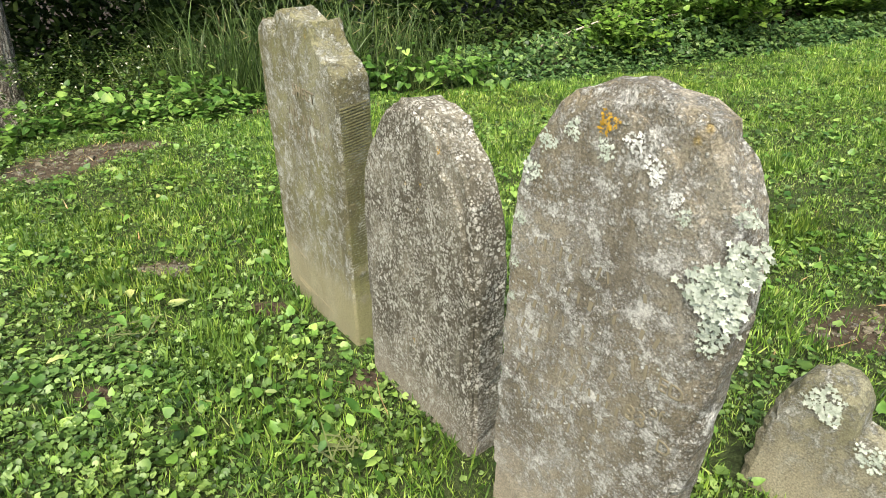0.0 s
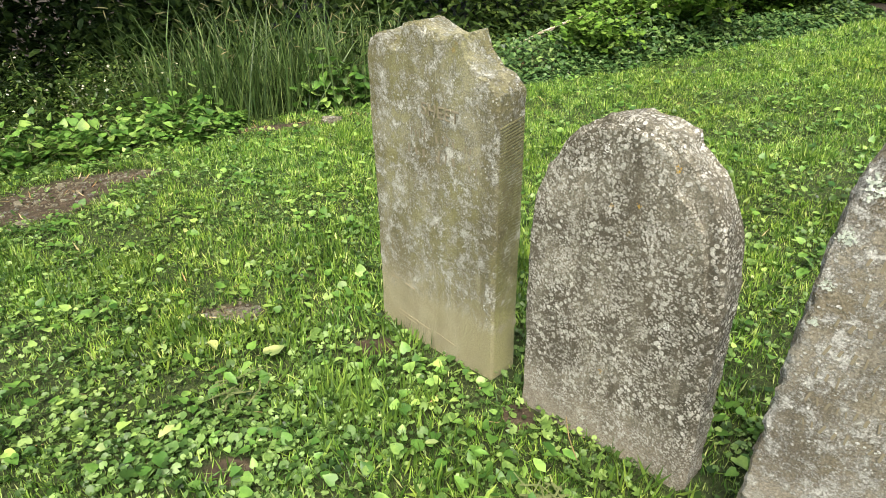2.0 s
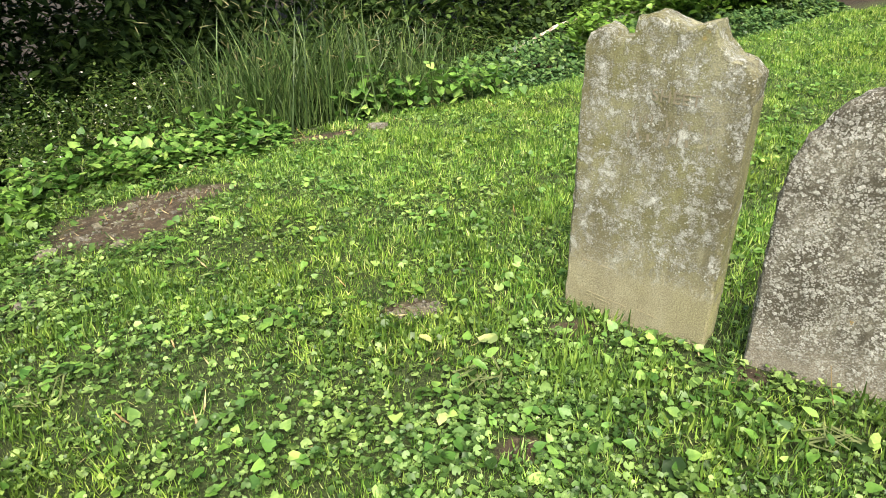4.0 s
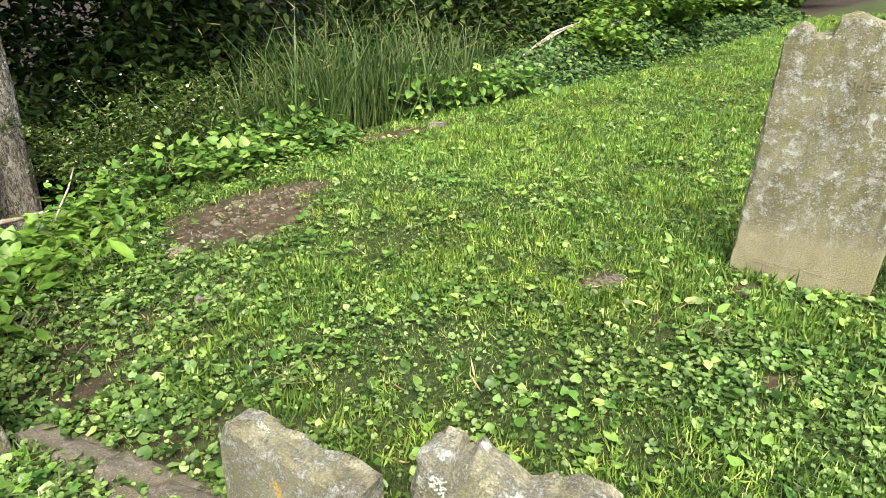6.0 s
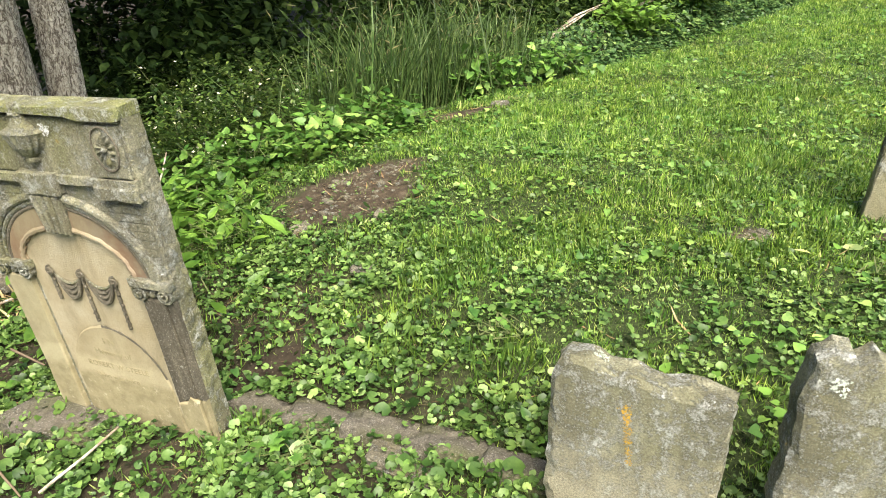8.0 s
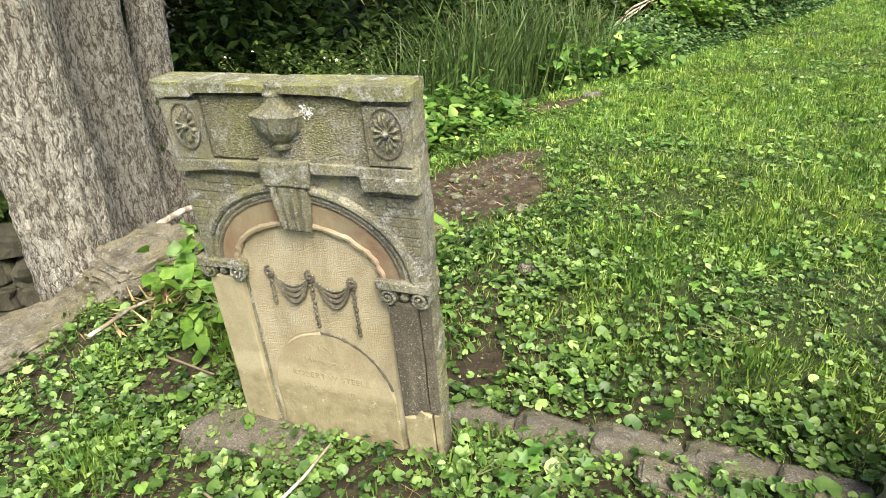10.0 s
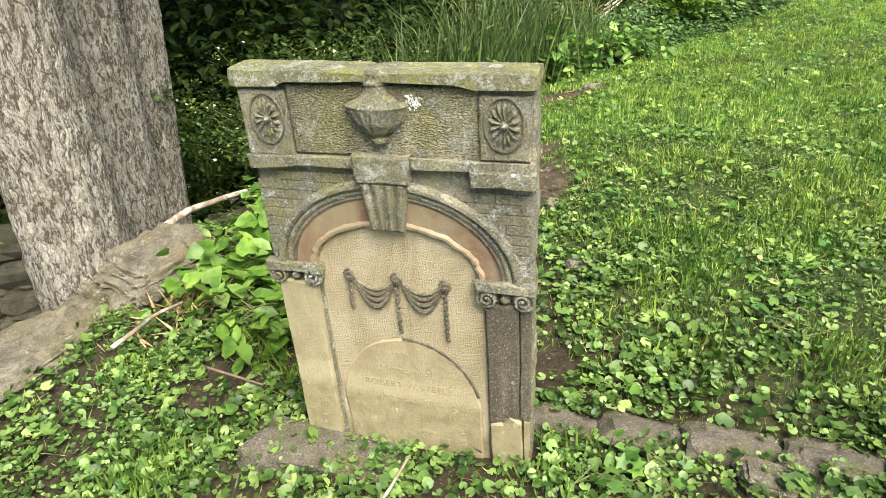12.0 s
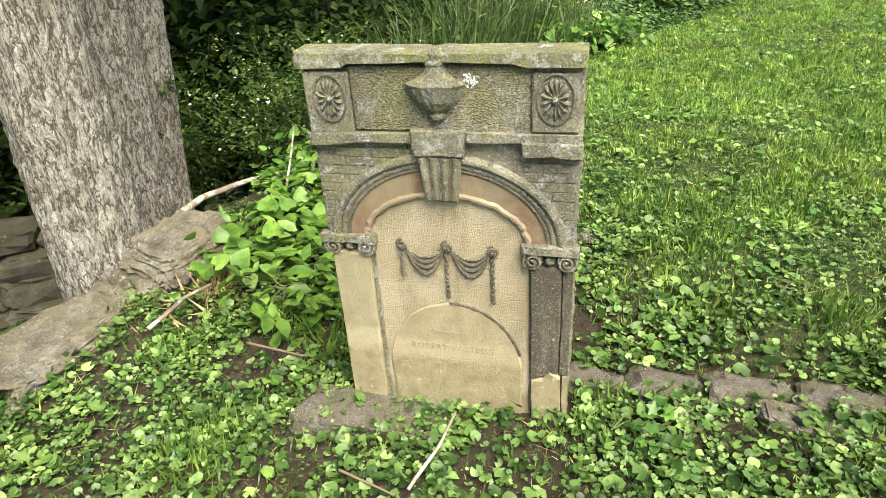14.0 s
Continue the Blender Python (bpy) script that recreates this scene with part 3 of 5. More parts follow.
# round-topped speckled tablet
B = gravestone(pose(0.191, 1.417, 0.091, 1.9, 0.4, -54.5), [(-0.268, -0.15), (0.268, -0.15), (0.269, 0.3), (0.272, 0.6), (0.262, 0.7), (0.242, 0.79), (0.205, 0.865), (0.155, 0.915), (0.128, 0.932), (0.12, 0.957), (0.06, 0.974),
               (0.0, 0.98), (-0.06, 0.972), (-0.12, 0.94), (-0.18, 0.885), (-0.225, 0.81), (-0.256, 0.73), (-0.268, 0.62)], 0.092, M["stone_speck"],
               "round-topped grey gravestone speckled with white lichen", 2, 0.006)
part("face_skin", worn_slab([(-0.262, -0.12), (0.262, -0.12), (0.262, 0.42), (0.262, 0.585), (0.236, 0.6), (0.228, 0.69), (0.205, 0.77), (0.166, 0.83), (0.13, 0.85), (0.118, 0.93), (0.05, 0.957), (0.0, 0.966), (-0.06, 0.96), (-0.115, 0.928),
               (-0.172, 0.876), (-0.218, 0.805), (-0.25, 0.72), (-0.262, 0.62)], 0.02, 32, 0.004, 0.005), M["stone_speck"], B, "outer layer of stone flaked along the shoulder").location = (0, -0.012, 0)
for i, (x, z, s) in enumerate(((-0.045, 0.9, 0.012), (0.08, 0.37, 0.009), (0.16, 0.52, 0.012))):
    crust(B, x, z, s, M["white"], 40 + i, "white_lichen", y=-0.013, n=7, thick=0.002)
for i, (x, z, s) in enumerate(((0.0, 0.3, 0.008), (0.05, 0.79, 0.007), (-0.02, 0.77, 0.006), (0.13, 0.9, 0.01))):
    crust(B, x, z, s, M["yellow"], 50 + i, "yellow_lichen", y=-0.013, n=6, thick=0.002)

# round-topped brown tablet with a flaked edge
C = gravestone(pose(0.532, 0.895, 0.157, 2.9, 3.5, -48.9), [(-0.222, -0.15), (0.218, -0.15), (0.214, 0.3), (0.222, 0.6), (0.224, 0.8), (0.216, 0.89), (0.196, 0.96), (0.166, 1.012), (0.135, 1.04), (0.128, 1.066), (0.085, 1.08), (0.03, 1.09),
               (-0.03, 1.088), (-0.075, 1.07), (-0.12, 1.05), (-0.165, 1.005), (-0.2, 0.94), (-0.217, 0.87), (-0.222, 0.78)], 0.083, M["stone_brown"],
               "round-topped brown gravestone with flaked edge and green lichen", 3, 0.007, 0.012)
part("face_skin", worn_slab([(-0.218, 0.125), (-0.14, 0.085), (-0.06, 0.075), (0.04, 0.05), (0.12, 0.02), (0.2, -0.06), (0.203, 0.2), (0.198, 0.45), (0.2, 0.62), (0.182, 0.7), (0.186, 0.8), (0.176, 0.86), (0.15, 0.93), (0.1, 0.985), (0.07, 1.02),
               (0.02, 1.05), (-0.03, 1.062), (-0.08, 1.05), (-0.12, 1.028), (-0.163, 0.985), (-0.195, 0.92), (-0.212, 0.85), (-0.218, 0.77)], 0.022, 33, 0.006, 0.006), M["stone_brown"], C, "outer layer of stone flaked at shoulder and foot").location = (0, -0.013, 0)
FACE = -0.0135
cut_bars(C, [(-0.16, 0.16, 0.77, 0.03), (-0.17, 0.12, 0.7, 0.032), (-0.17, 0.12, 0.635, 0.03), (-0.17, 0.09, 0.575, 0.028), (-0.17, 0.08, 0.515, 0.028), (-0.17, 0.07, 0.455, 0.026), (-0.16, 0.04, 0.395, 0.025)], M["letters"], 9, FACE)
for text, size, x, z in (("ED", 0.04, 0.165, 0.615), ("of", 0.036, 0.15, 0.555), ("83", 0.048, 0.115, 0.515), ("D", 0.04, 0.178, 0.49)):
    lettering(text, size, M["letters"], C, x, z, FACE)
crust(C, 0.2, 0.835, 0.055, M["lichen"], 61, "leafy_lichen", y=-0.01, label="thick pale green leafy lichen", n=60, thick=0.02)
crust(C, 0.222, 0.9, 0.035, M["lichen"], 62, "leafy_lichen", y=0.0, n=34, thick=0.016)
crust(C, 0.2, 0.755, 0.028, M["lichen"], 63, "leafy_lichen", y=-0.008, n=24, thick=0.012)
crust(C, 0.205, 0.96, 0.02, M["lichen"], 65, "leafy_lichen", y=0.0, n=18, thick=0.01)
crust(C, -0.035, 1.03, 0.02, M["yellow"], 64, "yellow_lichen", y=FACE, n=20, thick=0.003)
for i, (x, z, s) in enumerate(((-0.18, 0.9, 0.022), (-0.15, 0.965, 0.02), (-0.195, 0.8, 0.016), (-0.1, 1.0, 0.018), (0.02, 1.015, 0.02), (0.06, 0.985, 0.022), (0.1, 0.95, 0.015), (-0.03, 0.985, 0.018), (-0.2, 0.7, 0.012), (-0.2, 0.62, 0.01), (0.12, 0.93, 0.014))):
    crust(C, x, z, s, M["white" if i in (4, 5, 6) else "lichen"], 70 + i, "crust_lichen", y=FACE, n=18, thick=0.002)
# two broken stumps and a small worn marker
D = gravestone(pose(-2.459, 1.351, -0.033, -2.9, -1, -51.5), [(-0.2, -0.15), (0.2, -0.15), (0.2, 0.2), (0.202, 0.425), (0.15, 0.432), (0.104, 0.438), (0.028, 0.436), (-0.066, 0.447), (-0.129, 0.464), (-0.178, 0.455), (-0.205, 0.42)],
               0.1, M["stone_broken"], "broken grey gravestone stump with a yellow lichen streak", 4, 0.008, 0.012)
for i in range(6):
    crust(D, -0.022 + 0.004 * i, 0.36 - 0.028 * i, 0.016 - 0.0012 * i, M["yellow"], 80 + i, "yellow_lichen", n=9, thick=0.002)
crust(D, -0.1, 0.455, 0.02, M["lichen"], 90, "leafy_lichen", y=0.05, n=18, thick=0.01)
E_ = gravestone(pose(-2.114, 0.982, 0.01, -2.0, 0, -45), [(-0.195, -0.15), (0.2, -0.15), (0.198, 0.3), (0.19, 0.51), (0.167, 0.53), (0.118, 0.538), (0.083, 0.52), (0.025, 0.508), (-0.033, 0.527), (-0.073, 0.558), (-0.108, 0.525), (-0.115, 0.558), (-0.147, 0.56), (-0.18, 0.535), (-0.193, 0.45)],
                0.1, M["stone_broken"], "broken grey gravestone with jagged scrolled top", 5, 0.008, 0.012)
crust(E_, -0.13, 0.49, 0.022, M["lichen"], 94, "crust_lichen", n=10, thick=0.002)
crust(E_, 0.1, 0.47, 0.028, M["lichen"], 95, "crust_lichen", n=10, thick=0.002)
F = gravestone(pose(1.12, 1.02, 0.19, 0, 3, -48), [(-0.15, -0.15), (0.2, -0.15), (0.2, 0.2), (0.17, 0.25), (0.06, 0.27), (0.05, 0.34), (0.02, 0.375), (-0.04, 0.38), (-0.08, 0.35), (-0.12, 0.25)],
               0.1, M["stone_broken"], "small worn grey marker crusted with pale lichen", 6, 0.008, 0.014)
crust(F, -0.02, 0.31, 0.045, M["lichen"], 92, "crust_lichen", n=30, thick=0.004)
crust(F, 0.1, 0.24, 0.035, M["lichen"], 93, "crust_lichen", n=20, thick=0.004)


# ---- the carved stone ----
def flat_piece(points, y0, y1, seed, rough=0.0012, bevel=0.003):
    """A raised piece of carving: front at y0, back at y1."""
    bm = worn_slab(points, y1 - y0, seed, rough, bevel)
    bmesh.ops.translate(bm, vec=(0, y0, 0), verts=bm.verts)
    return bm


def rect(x0, z0, x1, z1):
    return [(x0, z0), (x1, z0), (x1, z1), (x0, z1)]


def swept(path, radii, seg=10, flat=1.0):
    """A tube along a path in the stone's front plane."""
    rings = []
    for i, p in enumerate(path):
        p = Vector(p)
        d = (Vector(path[min(i + 1, len(path) - 1)]) - Vector(path[max(i - 1, 0)])).normalized()
        side = d.cross(Vector((0, 1, 0)))
        side = side.normalized() if side.length > 1e-4 else Vector((1, 0, 0))
        up = side.cross(d)
        r = radii[i] if isinstance(radii, (list, tuple)) else radii
        rings.append([p + (side * math.cos(a) + up * math.sin(a) * flat) * r for a in [6.2832 * q / seg for q in range(seg)]])
    return ring_solid(rings)


G = thing("carved_gravestone", pose(-3.547, 2.616, -0.234, 5.0, -2.45, -47.1), "leaning carved sandstone gravestone with urn, arch and draped swags", "gravestone")
FEET.append((-3.547, 2.616, 0.36, -47.1, 0.1))
part("slab", worn_slab([(-0.352, -0.12), (0.354, -0.12), (0.358, 0.6), (0.362, 1.13), (-0.352, 1.12), (-0.356, 0.6)], 0.075, 11, 0.004, 0.006), M["stone_frieze"], G).location = (0, 0.016, 0)
part("cap_moulding", flat_piece([(-0.366, 1.122), (-0.26, 1.124), (-0.24, 1.135), (0.0, 1.138), (0.2, 1.136), (0.24, 1.126), (0.364, 1.128), (0.364, 1.162), (-0.366, 1.162)], -0.006, 0.094, 12, 0.005, 0.009), M["stone_cap"], G, "mossy cap moulding")
part("end_panel", flat_piece(rect(-0.352, 0.95, -0.228, 1.113), 0.0, 0.02, 13), M["stone_frieze"], G)
part("end_panel", flat_piece(rect(0.238, 0.965, 0.352, 1.113), 0.0, 0.02, 14), M["stone_frieze"], G)
part("frieze", flat_piece(rect(-0.226, 0.96, 0.236, 1.125), 0.008, 0.02, 15), M["stone_tooled"], G, "pitted frieze panel")


def rosette(x, z):
    """An oval rosette of fourteen petals round a button, in a sunk oval."""
    bm = bmesh.new()
    bmesh.ops.create_uvsphere(bm, u_segments=10, v_segments=6, radius=0.009, matrix=Matrix.Translation((0, -0.004, 0)))
    ob = part("rosette", bm, M["stone_frieze"], G, "oval petalled rosette")
    ob.location = (x, -0.001, z)
    n = 14
    for i in range(n):
        a0, a1 = 6.2832 * i / n, 6.2832 * (i + 1) / n
        am = (a0 + a1) / 2
        pts = [(0.006, am, 0.002), (0.036, a0 + 0.05, 0.002), (0.045, am, 0.003), (0.036, a1 - 0.05, 0.002), (0.028, am, -0.009)]
        bm = bmesh.new()
        vs = [bm.verts.new((r * 0.88 * math.cos(a), y, r * 1.3 * math.sin(a))) for r, a, y in pts]
        for f in ((0, 1, 4), (1, 2, 4), (2, 3, 4), (3, 0, 4)):
            bm.faces.new([vs[j] for j in f])
        part("petal", bm, M["stone_frieze"], ob)
    ring = [(x + 0.044 * math.cos(a), -0.001, z + 0.062 * math.sin(a)) for a in [6.2832 * i / 28 for i in range(29)]]
    part("rosette_rim", swept([(a - x, b + 0.001, c - z) for a, b, c in ring], 0.003, 6), M["stone_dark"], ob)


rosette(-0.284, 1.045)
rosette(0.294, 1.05)

# urn: half-round bowl with gadroons, lid and knob
bm = bmesh.new()
prof = [(0.0, 0.998), (0.022, 0.998), (0.024, 1.006), (0.014, 1.012), (0.035, 1.024), (0.058, 1.045), (0.07, 1.07), (0.074, 1.08), (0.078, 1.086), (0.06, 1.094), (0.042, 1.103), (0.03, 1.115), (0.024, 1.13), (0.028, 1.134), (0.026, 1.14), (0.014, 1.146), (0.018, 1.158), (0.012, 1.168), (0.0, 1.17)]
seg = 28
rows = []
for r, z in prof:
    row = []
    for i in range(seg + 1):
        a = math.pi * i / seg
        rr = r * (1 + (0.05 * math.sin(a * 17) if 1.015 < z < 1.075 else 0))
        row.append(bm.verts.new((rr * math.cos(a), 0.01 - (rr * 0.45 + 0.012) * math.sin(a), z)))
    rows.append(row)
for a, b in zip(rows, rows[1:]):
    for i in range(seg):
        bm.faces.new((a[i], a[i + 1], b[i + 1], b[i]))
bmesh.ops.remove_doubles(bm, verts=bm.verts, dist=1e-5)
bmesh.ops.recalc_face_normals(bm, faces=bm.faces)
part("urn", bm, M["stone_frieze"], G, "gadrooned urn in relief")
crust(G, 0.088, 1.095, 0.019, M["white"], 101, "white_lichen", y=0.005, label="bright white lichen blot", n=16)

# cornice either side of the keystone, the right one in a heavier block
part("cornice", flat_piece([(-0.358, 0.915), (-0.2, 0.928), (-0.07, 0.93), (-0.07, 0.955), (-0.2, 0.955), (-0.36, 0.95)], -0.006, 0.02, 16, 0.003), M["stone_frieze"], G)
part("cornice", flat_piece(rect(0.07, 0.935, 0.36, 0.962), -0.004, 0.02, 17, 0.003), M["stone_frieze"], G)
part("cornice_block", flat_piece(rect(0.216, 0.903, 0.366, 0.94), -0.014, 0.02, 18, 0.003), M["stone_frieze"], G, "projecting cornice block")

# courses of small blocks in the spandrels
course, z, row = 0.0268, 0.64, 0
r = random.Random(3)
while z < 0.905:
    for side in (-1, 1):
        x_in = 0.322 * math.sqrt(max(0.0, 1 - ((z + 0.014 - 0.63) / 0.262) ** 2)) if z + 0.014 < 0.89 else 0.0
        x_in = max(x_in + 0.006, 0.074)
        x = 0.353
        step_w = 0.06 if row % 2 else 0.085
        while x - 0.008 > x_in:
            x0 = max(x - step_w, x_in)
            if z + course < 0.902 or side < 0 and z + course < 0.915 and x < 0.353:
                part("brick", flat_piece(rect(min(side * x, side * x0) + 0.0009, z + 0.0012, max(side * x, side * x0) - 0.0009, z + course - 0.001), 0.009, 0.018, row + x, 0.0006, 0.0012),
                     M["stone_frieze"], G)
            x = x0
            step_w = 0.095
    z += course
    row += 1

# arch: two mouldings and a rusty inner band
def arch_path(a, b, z0, y, n=40, skip=0.0):
    out = []
    for i in range(n + 1):
        t = math.pi * i / n
        out.append((a * math.cos(t), y, z0 + b * math.sin(t)))
    return out


part("arch_moulding", swept(arch_path(0.324, 0.253, 0.635, 0.007), 0.014, 10), M["stone_frieze"], G, "outer arch roll moulding")
part("arch_moulding", swept(arch_path(0.302, 0.234, 0.635, 0.009), 0.009, 8), M["stone_frieze"], G, "middle arch roll moulding")
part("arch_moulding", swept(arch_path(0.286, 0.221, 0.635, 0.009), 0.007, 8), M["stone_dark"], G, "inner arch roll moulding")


def band(a0, b0, a1, b1, z0, y0, y1, seed, rough=0.002):
    n = 80
    pts = [(a1 * math.cos(math.pi * i / n), z0 + b1 * math.sin(math.pi * i / n)) for i in range(n + 1)]
    pts2 = [(a0 * math.cos(math.pi * i / n), z0 + b0 * math.sin(math.pi * i / n)) for i in range(n + 1)]
    rings = []
    for y in (y0, y1):
        rings.append((y, pts, pts2))
    bm = bmesh.new()
    vs = {}
    for yi, (y, po, pi_) in enumerate(rings):
        for j, (p, q) in enumerate(zip(po, pi_)):
            wob = noise.noise(Vector((p[0] * 30, seed, p[1] * 30))) * rough
            vs[yi, 0, j] = bm.verts.new((p[0], y, p[1]))
            vs[yi, 1, j] = bm.verts.new((q[0] * (1 + wob * 9), y, z0 + (q[1] - z0) * (1 + wob * 9)))
    for j in range(n):
        bm.faces.new((vs[0, 0, j], vs[0, 0, j + 1], vs[0, 1, j + 1], vs[0, 1, j]))
        bm.faces.new((vs[1, 0, j], vs[1, 0, j + 1], vs[1, 1, j + 1], vs[1, 1, j]))
        bm.faces.new((vs[0, 1, j], vs[0, 1, j + 1], vs[1, 1, j + 1], vs[1, 1, j]))
        bm.faces.new((vs[0, 0, j], vs[0, 0, j + 1], vs[1, 0, j + 1], vs[1, 0, j]))
    for j in (0, n):
        bm.faces.new((vs[0, 0, j], vs[0, 1, j], vs[1, 1, j], vs[1, 0, j]))
    bmesh.ops.recalc_face_normals(bm, faces=bm.faces)
    return bm


part("arch_band", band(0.222, 0.132, 0.297, 0.228, 0.64, 0.006, 0.02, 3.0, 0.006), M["rust"], G, "rust-stained inner arch band")
lip = []
for i in range(61):
    t = math.pi * i / 60
    w = 1 + 0.035 * noise.noise(Vector((t * 6, 4.0, 0.0))) + 0.02 * noise.noise(Vector((t * 19, 9.0, 0.0)))
    lip.append((0.232 * w * math.cos(t), 0.006, 0.64 + 0.141 * w * math.sin(t)))
part("arch_lip", swept(lip, [0.009 + 0.004 * noise.noise(Vector((i * 0.6, 1.0, 2.0))) for i in range(61)], 7, 0.7), M["lip"], G, "chipped pale lip of the arch")
# sunk panel, tooled, and the frame round it
part("panel", flat_piece([(-0.222, -0.1), (0.236, -0.1), (0.232, 0.6)] + [(0.226 * math.cos(math.pi * i / 20), 0.64 + 0.135 * math.sin(math.pi * i / 20)) for i in range(21)] + [(-0.22, 0.6)], 0.013, 0.02, 20), M["tan_tooled"], G, "tooled golden sandstone panel")
# keystone with flutes
keystone = part("keystone", flat_piece([(-0.066, 0.9), (0.066, 0.9), (0.072, 0.968), (-0.072, 0.968)], -0.018, 0.018, 21, 0.003), M["stone_frieze"], G, "lichened keystone head")
part("keystone_shaft", flat_piece([(-0.043, 0.768), (0.043, 0.766), (0.06, 0.902), (-0.06, 0.902)], -0.01, 0.018, 22, 0.002), M["stone_frieze"], keystone)
for i in range(4):
    t = (i - 1.5) / 1.5
    part("flute", swept([(t * 0.034, -0.01, 0.775), (t * 0.047, -0.011, 0.895)], [0.0085, 0.011], 8), M["stone_frieze"], keystone)


def capital(x0, x1, z0, z1, material):
    """An Ionic capital: a slab over two spiral volutes."""
    top = part("capital", flat_piece(rect(x0, z1 - 0.026, x1, z1), -0.014, 0.02, x0 * 9, 0.002), material, G, "Ionic capital")
    for cx, turn in ((x0 + 0.032, 1), (x1 - 0.032, -1)):
        path = []
        for i in range(44):
            a = i / 43 * 13.0
            rad = 0.029 * (1 - i / 50)
            path.append((cx - turn * rad * math.sin(a) * 1.0, -0.006 - 0.008 * i / 43, z0 + 0.03 + rad * math.cos(a)))
        part("volute", swept(path, 0.0042, 6), material, top)
        bm = bmesh.new()
        bmesh.ops.create_cone(bm, cap_ends=True, segments=20, radius1=0.029, radius2=0.026, depth=0.022, matrix=Matrix.Translation((cx, 0.008, z0 + 0.03)) @ pose(0, 0, 0, 90, 0, 0))
        part("volute_disc", bm, material, top)
    bm = bmesh.new()
    bmesh.ops.create_uvsphere(bm, u_segments=10, v_segments=7, radius=0.013, matrix=Matrix.Translation(((x0 + x1) / 2, 0, z0 + 0.03)))
    part("capital_bud", bm, material, top)


capital(-0.37, -0.205, 0.575, 0.645, M["stone_frieze"])
capital(0.213, 0.37, 0.567, 0.645, M["stone_frieze"])
# pilasters; the sound one is pale, the other dark with a flaked foot
part("pilaster", flat_piece([(-0.35, -0.1), (-0.236, -0.1), (-0.234, 0.58), (-0.345, 0.585)], -0.002, 0.02, 23, 0.002), M["tan"], G, "pale smooth pilaster")
part("pilaster", flat_piece([(0.243, 0.16), (0.325, 0.2), (0.325, 0.575), (0.24, 0.575)], -0.002, 0.02, 24, 0.002), M["stone_dark"], G, "soot-dark pilaster")
part("pilaster_foot", flat_piece([(0.245, -0.1), (0.335, -0.1), (0.332, 0.185), (0.3, 0.2), (0.28, 0.17), (0.245, 0.165)], -0.006, 0.02, 25, 0.003), M["tan"], G, "flaked pale pilaster foot")
part("margin", flat_piece([(0.329, 0.19), (0.354, 0.19), (0.356, 0.575), (0.329, 0.575)], 0.002, 0.02, 26, 0.002), M["stone_dark"], G)
part("margin", flat_piece([(0.338, -0.1), (0.354, -0.1), (0.354, 0.188), (0.338, 0.188)], 0.002, 0.02, 27, 0.002), M["tan"], G)
crust(G, 0.31, 0.33, 0.006, M["white"], 104, "white_lichen", y=-0.003, n=6)

# hooks, swags and tassels
for i, (x, z, tz) in enumerate(((-0.131, 0.617, 0.508), (0.002, 0.618, 0.441), (0.135, 0.612, 0.432))):
    path = []
    for j in range(30):
        a = j / 29 * 11
        rad = 0.017 * (1 - j / 36)
        path.append((x - rad * math.sin(a), 0.006 - 0.006 * j / 29, z + rad * math.cos(a)))
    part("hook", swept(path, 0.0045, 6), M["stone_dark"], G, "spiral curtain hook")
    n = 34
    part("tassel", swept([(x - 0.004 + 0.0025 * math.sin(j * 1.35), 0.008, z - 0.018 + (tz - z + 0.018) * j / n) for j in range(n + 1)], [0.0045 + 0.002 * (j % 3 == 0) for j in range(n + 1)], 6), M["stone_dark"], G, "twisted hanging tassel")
for x0, x1 in ((-0.122, -0.008), (0.012, 0.126)):
    for q, (sag, rad) in enumerate(((0.088, 0.0085), (0.068, 0.0075), (0.05, 0.0065), (0.034, 0.005))):
        path = []
        for j in range(17):
            t = j / 16
            path.append((x0 + (x1 - x0) * t, 0.007, 0.612 - sag * math.sin(math.pi * t) ** 0.8))
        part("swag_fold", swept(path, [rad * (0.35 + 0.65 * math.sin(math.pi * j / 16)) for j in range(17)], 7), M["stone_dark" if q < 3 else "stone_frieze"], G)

# round-headed tablet with its inscription
tab = [(-0.207, -0.1), (0.217, -0.1)] + [(0.005 + 0.212 * math.cos(math.pi * i / 24), 0.17 + 0.247 * math.sin(math.pi * i / 24)) for i in range(25)]
tablet = part("tablet", flat_piece(tab, 0.0085, 0.02, 28, 0.002, 0.004), M["tablet"], G, "round-headed inscribed tablet")
for text, size, x, z in (("I N", 0.036, 0.0, 0.345), ("Memory of", 0.034, 0.0, 0.297), ("ROBERT W STEELE", 0.031, 0.0, 0.24), ("Who was born", 0.03, -0.02, 0.19)):
    lettering(text, size, M["tablet"], tablet, x, z, 0.0082, 0.0009, 1.05)
cut_bars(tablet, [(-0.16, 0.18, 0.145, 0.022), (-0.17, 0.17, 0.1, 0.022), (-0.1, 0.12, 0.055, 0.02)], M["tablet"], 12, 0.0085)
# a thin flake lost along the tablet's shoulder, stained darker
rim = [(0.005 + 0.214 * math.cos(t), 0.0085, 0.17 + 0.249 * math.sin(t)) for t in [0.3 + 0.045 * i for i in range(30)]]
part("flaked_rim", swept(rim, [0.005 + 0.004 * noise.noise(Vector((i * 0.5, 3.0, 1.0))) for i in range(30)], 6, 0.4), M["stone_dark"], tablet, "dark stained flake along the tablet's rim")


